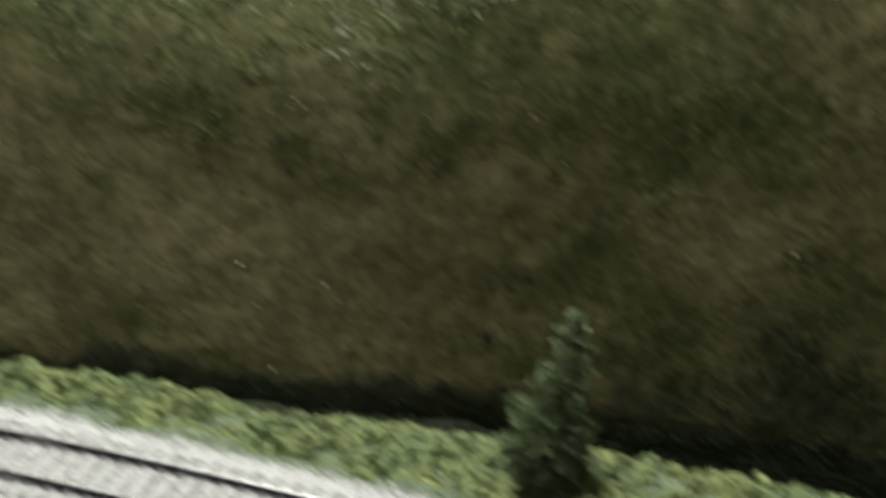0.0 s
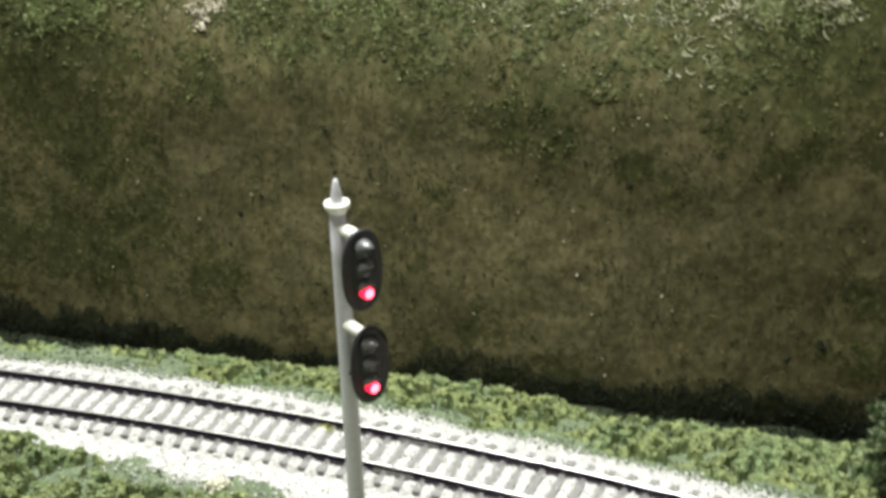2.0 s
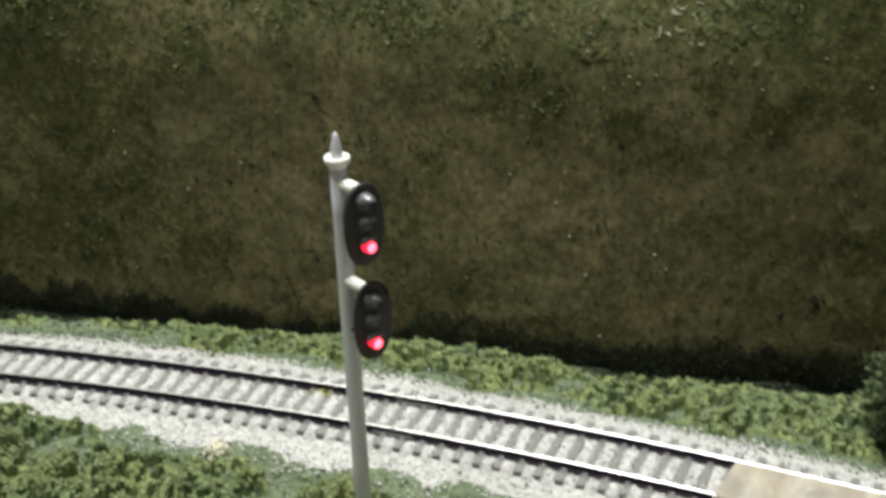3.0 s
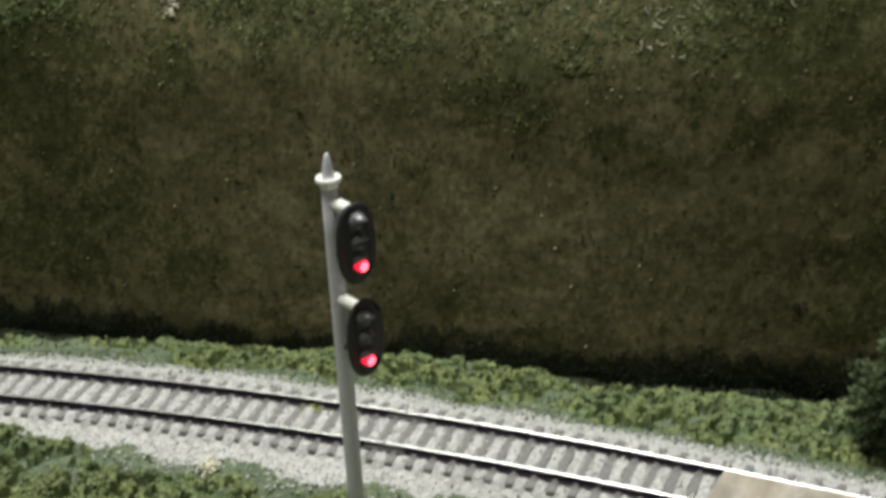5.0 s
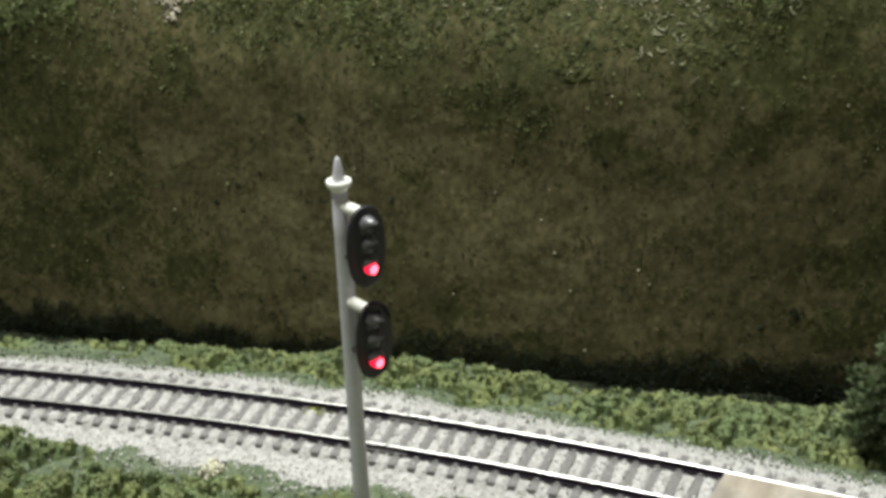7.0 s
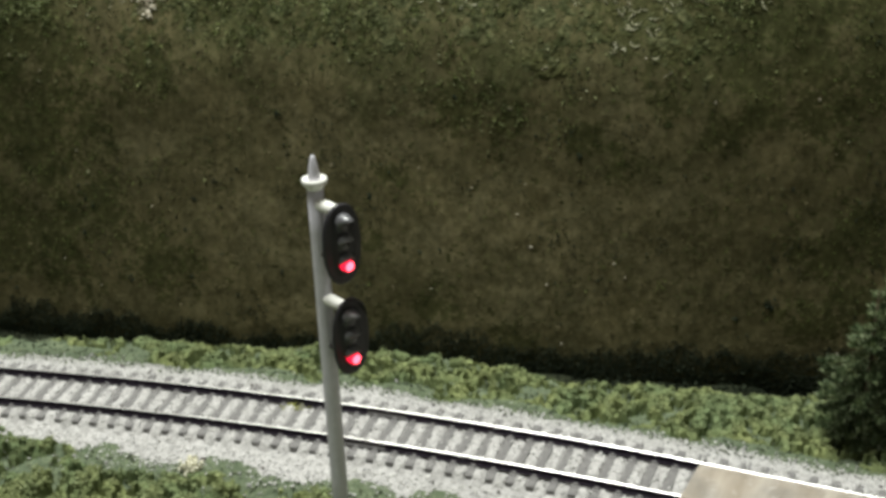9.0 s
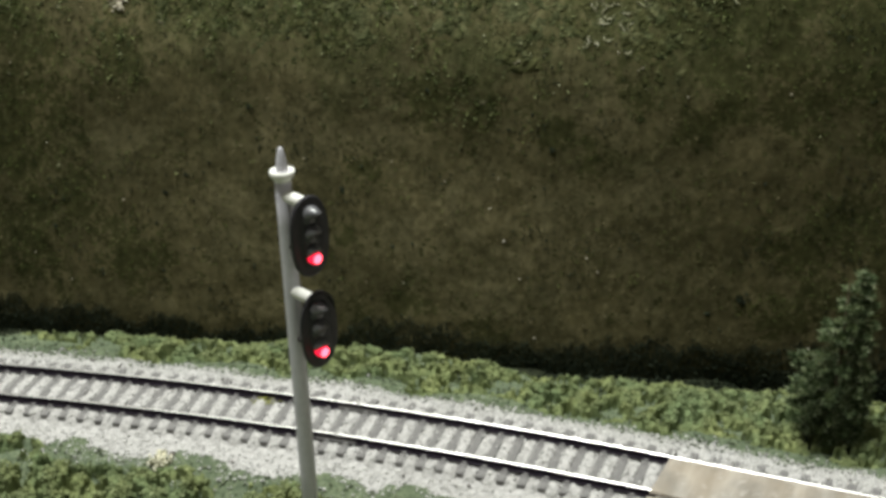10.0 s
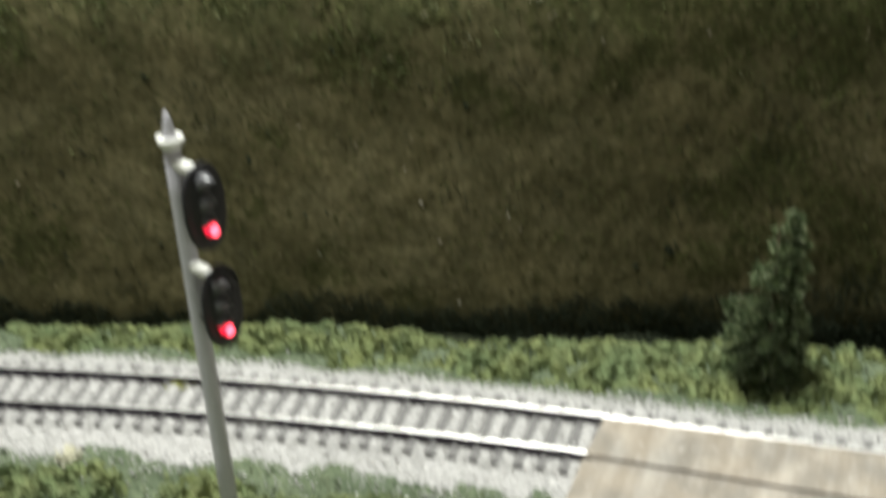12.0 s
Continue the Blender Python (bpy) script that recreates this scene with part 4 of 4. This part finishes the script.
# and in scattered groups higher up
group = rng.integers(0, 90, 2600)
group_x, group_s = rng.uniform(-33, 16, 90), rng.uniform(-1, 10.5, 90)
far_x, far_s = group_x[group] + rng.normal(0, 0.42, 2600), group_s[group] + rng.normal(0, 0.36, 2600)
x, s = np.r_[x, far_x], np.r_[s, far_s]
lump = on_hill(1.49 + rng.normal(0, 0.10, 16), 0.91 + rng.normal(0, 0.10, 16), 0.06)
bush_x, bush_s = 10.6 + rng.normal(0, 1.0, 900), 1.0 + rng.normal(0, 1.3, 900)
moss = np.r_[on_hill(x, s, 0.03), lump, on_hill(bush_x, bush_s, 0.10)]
stuff("hill_moss_and_shade", moss, np.r_[rng.uniform(0.022, 0.045, n), rng.uniform(0.02, 0.045, 2600), rng.uniform(0.04, 0.08, 16), rng.uniform(0.03, 0.065, 900)], M_DARK_FOAM, "dark olive moss flecks on the hill, massed as painted shade at its foot", "moss", jag=0.45, solid="tetra")


# ---------------------------------------------------------------- signal
MX, MY = -12.43, 24.57
FACE = Vector((0.67, -0.74, 0)).normalized()
SIDE = Vector((-FACE.y, FACE.x, 0))


def signal():
    thing = new("railway_signal")
    tagged(thing, "grey model railway signal mast with two black three-lamp heads showing red", "railway signal")
    bm = bmesh.new()
    lathe(bm, [(0.215, -1.6), (0.21, 2.0), (0.20, 9.0), (0.195, 10.12)], 32, Matrix.Translation((MX, MY, 0)))
    part("mast", bm, M_MAST, thing, "light grey painted round mast", True)
    bm = bmesh.new()
    lathe(bm, [(0.195, 10.10), (0.22, 10.16), (0.29, 10.24), (0.305, 10.30), (0.295, 10.36), (0.25, 10.375), (0.20, 10.33), (0.12, 10.31)], 36, Matrix.Translation((MX, MY, 0)))
    part("collar", bm, M_CREAM, thing, "white cap ring", True)
    bm = bmesh.new()
    lathe(bm, [(0.155, 10.28), (0.15, 10.40), (0.11, 10.65), (0.065, 10.86), (0.03, 10.93), (0.0, 10.945)], 24, Matrix.Translation((MX, MY, 0)))
    part("finial", bm, M_MAST, thing, "pointed grey finial", True)
    turn = Matrix((SIDE, Vector((0, 0, 1)), FACE)).transposed().to_4x4()  # x sideways, y up, z out of the face
    for red_z, stout, shift in ((8.50, 1.05, 0.03), (6.02, 1.03, 0.09)):
        at = Matrix.Translation(Vector((MX, MY, red_z)) + 0.35 * FACE) @ turn

        def oval(bm, half_w, half_h, out, cy=0.43, n=40):
            pts = []
            for i in range(n):
                a = 2 * math.pi * i / n
                c, s_ = math.cos(a), math.sin(a)
                pts.append(bm.verts.new(at @ Vector((stout * half_w * math.copysign(abs(c) ** 0.85, c) + shift, cy + half_h * math.copysign(abs(s_) ** 0.85, s_), out))))
            return pts

        head = new("signal_head")
        head.parent = thing
        bm = bmesh.new()
        # back box, plate, a raised lip round the plate, and the flat lamp bed inside it
        rings = [oval(bm, *r) for r in ((0.20, 0.70, 0.30), (0.27, 0.80, 0.33), (0.31, 0.83, 0.43), (0.47, 0.97, 0.44), (0.515, 1.005, 0.455), (0.525, 1.015, 0.50),
                                        (0.515, 1.005, 0.53), (0.49, 0.98, 0.545), (0.46, 0.95, 0.548), (0.42, 0.91, 0.546), (0.38, 0.87, 0.545),
                                        (0.30, 0.80, 0.55), (0.27, 0.76, 0.60), (0.25, 0.74, 0.61))]
        for a, b in zip(rings, rings[1:]):
            for i in range(40):
                bm.faces.new((a[i], a[(i + 1) % 40], b[(i + 1) % 40], b[i]))
        bm.faces.new(rings[0])
        bm.faces.new(rings[-1])
        part("housing", bm, M_BLACK, head, "glossy black oval housing", True)
        for k in range(3):
            h = 0.49 * k
            bm = bmesh.new()
            m = at @ Matrix.Translation((-0.01, h - 0.04, 0.65 if k == 0 else 0.60))
            lathe(bm, [(0.155, -0.06), (0.155, 0.05), (0.145, 0.10), (0.118, 0.15), (0.085, 0.18), (0.04, 0.195), (0.0, 0.198)] if k == 0 else [(0.19, -0.02), (0.18, 0.03), (0.12, 0.07), (0.0, 0.09)], 24, m)
            if k == 0:
                for face in bm.faces:
                    face.material_index = int((m.inverted() @ face.calc_center_median()).z > 0.16)
            part("lens", bm, [M_RED, M_RED_CORE] if k == 0 else M_LENS_OFF, head, "lit red lens" if k == 0 else "dark unlit lens", True)
            # hood: a visor over the lens, longest at the top, open below
            bm = bmesh.new()
            outer, inner = [], []
            reach = (0.17, 0.24, 0.30)[k]
            for i in range(25):
                a = radians(12 + 156 * i / 24)
                up = max(0, math.sin(a)) ** 1.6
                for r, row in ((0.225, outer), (0.200, inner)):
                    row.append([bm.verts.new(at @ Vector((0.03 + g * r * math.cos(a), h + 0.03 + g * r * math.sin(a) - d_, w)))
                                for w, g, d_ in ((0.56, 1.0, 0.0), (0.60 + 0.04 * up, 1.0, 0.0), (0.63 + reach * 0.5 * up, 0.96, 0.03), (0.65 + reach * up, 0.90, 0.07))])
            for i in range(24):
                for w in (0, 1, 2):
                    bm.faces.new((outer[i][w], outer[i + 1][w], outer[i + 1][w + 1], outer[i][w + 1]))
                    bm.faces.new((inner[i][w], inner[i][w + 1], inner[i + 1][w + 1], inner[i + 1][w]))
                bm.faces.new((outer[i][3], outer[i + 1][3], inner[i + 1][3], inner[i][3]))
            part("hood", bm, M_HOOD, head, "", True)
        bm = bmesh.new()
        lathe(bm, [(0.135, -0.25), (0.15, -0.22), (0.15, 0.42), (0.13, 0.45)], 20, at @ Matrix.Translation((0, 1.25, 0)))
        part("bracket", bm, M_CREAM, head, "cream painted bracket stub", True)
        bm = bmesh.new()
        lathe(bm, [(0.07, -0.25), (0.085, -0.22), (0.085, 0.36), (0.07, 0.42)], 16, at @ Matrix.Translation((-0.02, -0.02, 0)))
        part("pin", bm, M_JOINER, head, "dark lower fixing pin", True)
        if shift > 0.05:
            # a curled lip that stands forward over the top of the lower head
            bm = bmesh.new()
            rows = []
            for i in range(13):
                a = radians(20 + 95 * i / 12)
                fade = math.sin(math.pi * i / 12)
                rows.append([bm.verts.new(at @ Vector((shift + g * 0.51 * math.cos(a), 0.46 + g * 0.98 * math.sin(a), w)))
                             for g, w in ((1.0, 0.46), (1.05, 0.50), (1.05, 0.52 + 0.16 * fade), (1.01, 0.55 + 0.18 * fade), (0.97, 0.52 + 0.14 * fade), (0.95, 0.48))])
            for p_, q_ in zip(rows, rows[1:]):
                for i in range(6):
                    bm.faces.new((p_[i], p_[(i + 1) % 6], q_[(i + 1) % 6], q_[i]))
            bm.faces.new(rows[0])
            bm.faces.new(rows[-1])
            part("top_lip", bm, M_BLACK, head, "", True)
    return thing


signal()


# ---------------------------------------------------------------- level crossing
def deck(name, corners, top, thick, parent, label, material=M_DECK):
    bm = bmesh.new()
    lo = [bm.verts.new((*c, top - thick)) for c in corners]
    hi = [bm.verts.new((*c, top)) for c in corners]
    n_ = len(corners)
    bm.faces.new(hi)
    bm.faces.new(lo[::-1])
    for i in range(n_):
        bm.faces.new((lo[i], lo[(i + 1) % n_], hi[(i + 1) % n_], hi[i]))
    bmesh.ops.bevel(bm, geom=[e for e in bm.edges if all(abs(v.co.z - top) < 1e-5 for v in e.verts)], offset=0.04, segments=2, affect="EDGES")
    return part(name, bm, material, parent, label)


crossing = new("level_crossing")
tagged(crossing, "tan wooden level crossing deck laid over the track", "level crossing")
a0 = 67.12
steps = np.linspace(a0, a0 - 7.0, 12)
run = np.linspace(0, 1, 12)  # from the near end of the deck to the far one
inner = [tuple(arc(a, HALF - 0.075 - 0.16 * t)) for a, t in zip(steps, run)] + [tuple(arc(a + 0.09, -1.03 - 0.5 * t)) for a, t in zip(steps[::-1], run[::-1])]
deck("inner_panel", inner, 0.025, 0.10, crossing, "tan wooden panel between the rails")
outer = [tuple(arc(a + 0.1, -1.21 - 0.5 * t)) for a, t in zip(steps, run)] + [tuple(arc(a + 0.25, -9.0)) for a in steps[::-1]]
deck("outer_panel", outer, 0.02, 0.60, crossing, "tan wooden approach panel")
strip = [tuple(arc(a, -1.00 - 0.5 * t)) for a, t in zip(steps, run)] + [tuple(arc(a, -1.24 - 0.5 * t)) for a, t in zip(steps[::-1], run[::-1])]
deck("flangeway", strip, -0.06, 0.20, crossing, "dusty grey groove floor between the panels", M_DUST)


# ---------------------------------------------------------------- conifer
def conifer(x, y, z, height, lean):
    thing = new("conifer")
    tagged(thing, "small dark green model fir tree standing on the verge", "tree")
    bm = bmesh.new()
    lathe(bm, [(0.16, -0.3), (0.12, 0.6), (0.06, height * 0.6), (0.015, height * 0.97)], 10, Matrix.Translation((x, y, z)))
    part("trunk", bm, M_BARK, thing, "thin brown trunk", True)
    pts, aims = [], []
    for tier in range(13):
        u = tier / 12
        h = height * (0.06 + 0.93 * u)
        # the crown has grown out to one side: a long skirt there, a steep flank opposite
        wide = np.interp(u, [0, 0.12, 0.24, 0.32, 0.42, 0.58, 0.73, 0.85, 0.92, 1.0], [0.7, 1.1, 1.62, 1.80, 1.62, 1.28, 0.82, 0.47, 0.32, 0.08])
        slim = np.interp(u, [0, 0.15, 0.30, 0.42, 0.58, 0.73, 0.82, 0.92, 1.0], [0.6, 0.85, 0.75, 0.60, 0.56, 0.44, 0.34, 0.22, 0.08])
        count = max(5, int(7 * (1 - u) + 4))
        for b in range(count):
            a = 2 * math.pi * (b + rng.uniform(-0.35, 0.35) + 0.5 * (tier % 2)) / count
            r = (slim + (wide - slim) * (0.5 - 0.5 * math.cos(a)) ** 2.2) * rng.uniform(0.80, 1.06)
            out = np.array([math.cos(a), math.sin(a), 0.0])
            across = np.array([-math.sin(a), math.cos(a), 0.0])
            root = np.array([x + lean * h, y, z + h])
            # rounded sprays of short needles along the bough, the largest at its tip
            for step in np.arange(1.0, 0.25, -0.30 / max(r, 0.45)):
                spray = rng.uniform(0.18, 0.32) * (0.65 + 0.35 * step) * (1 - 0.45 * u)
                middle = root + out * r * step + np.array([0, 0, -0.20 * r * step + 0.10 + rng.uniform(-0.06, 0.06)])
                k = int(1500 * spray ** 1.6)
                d = rng.normal(0, 1, (k, 3))
                d /= np.linalg.norm(d, axis=1)[:, None]
                d *= rng.uniform(0.2, 1, (k, 1)) ** 0.6
                pts.append(middle + spray * (1.15 * d[:, :1] * out + 0.75 * d[:, 1:2] * across + 0.50 * d[:, 2:] * np.array([0, 0, 1])))
                aims.append(0.6 * d @ np.stack([out, across, [0, 0, 1]]) + 0.55 * out + np.array([0, 0, 0.55]) + rng.normal(0, 0.25, (k, 3)))
    pts, aims = np.concatenate(pts), np.concatenate(aims)
    v, f = blades(pts, aims, rng.uniform(0.10, 0.24, len(pts)), rng.uniform(0.016, 0.028, len(pts)))
    ob = new("crown", mesh_of("crown", v, f, M_NEEDLE))
    ob.parent = thing
    tagged(ob, "bushy dark green needle crown with lighter tips")


conifer(3.15, 30.1, -1.25, 5.46, 0.085)

# ---------------------------------------------------------------- small accents
n = 90
xy = np.array([-14.45, 31.66]) + rng.normal(0, 1, (n, 2)) * np.array([0.22, 0.12])
stuff("yellow_moss", np.c_[xy, np.full(n, -0.24) + rng.uniform(-0.02, 0.03, n)], rng.uniform(0.02, 0.045, n),
      crumb_material("yellow_moss", [(0.0, (0.26, 0.27, 0.06)), (1.0, (0.45, 0.46, 0.15))]), "yellow green moss spilled between the ties", "moss")
n = 70
xy = np.array([-17.4, 29.05]) + rng.normal(0, 1, (n, 2)) * np.array([0.13, 0.12])
stuff("cream_lichen", np.c_[xy, ground_height(xy) + rng.uniform(0.05, 0.34, n)], rng.uniform(0.05, 0.11, n),
      crumb_material("cream_lichen", [(0.0, (0.45, 0.43, 0.31)), (1.0, (0.78, 0.75, 0.62))]), "cream coloured lichen tuft beside the ballast", "lichen")
n = 34
a_, o_ = rng.uniform(58, 86, n), rng.choice([-1, 1], n) * rng.uniform(1.7, 2.6, n)
xy = arc(a_, o_)
stuff("dark_pebbles", np.c_[xy, ground_height(xy) + 0.04], rng.uniform(0.05, 0.10, n),
      crumb_material("dark_pebble", [(0.0, (0.06, 0.05, 0.05)), (1.0, (0.20, 0.18, 0.17))]), "scattered dark pebbles in the pale ballast", "pebbles", shape=(1.2, 1.0, 0.6))
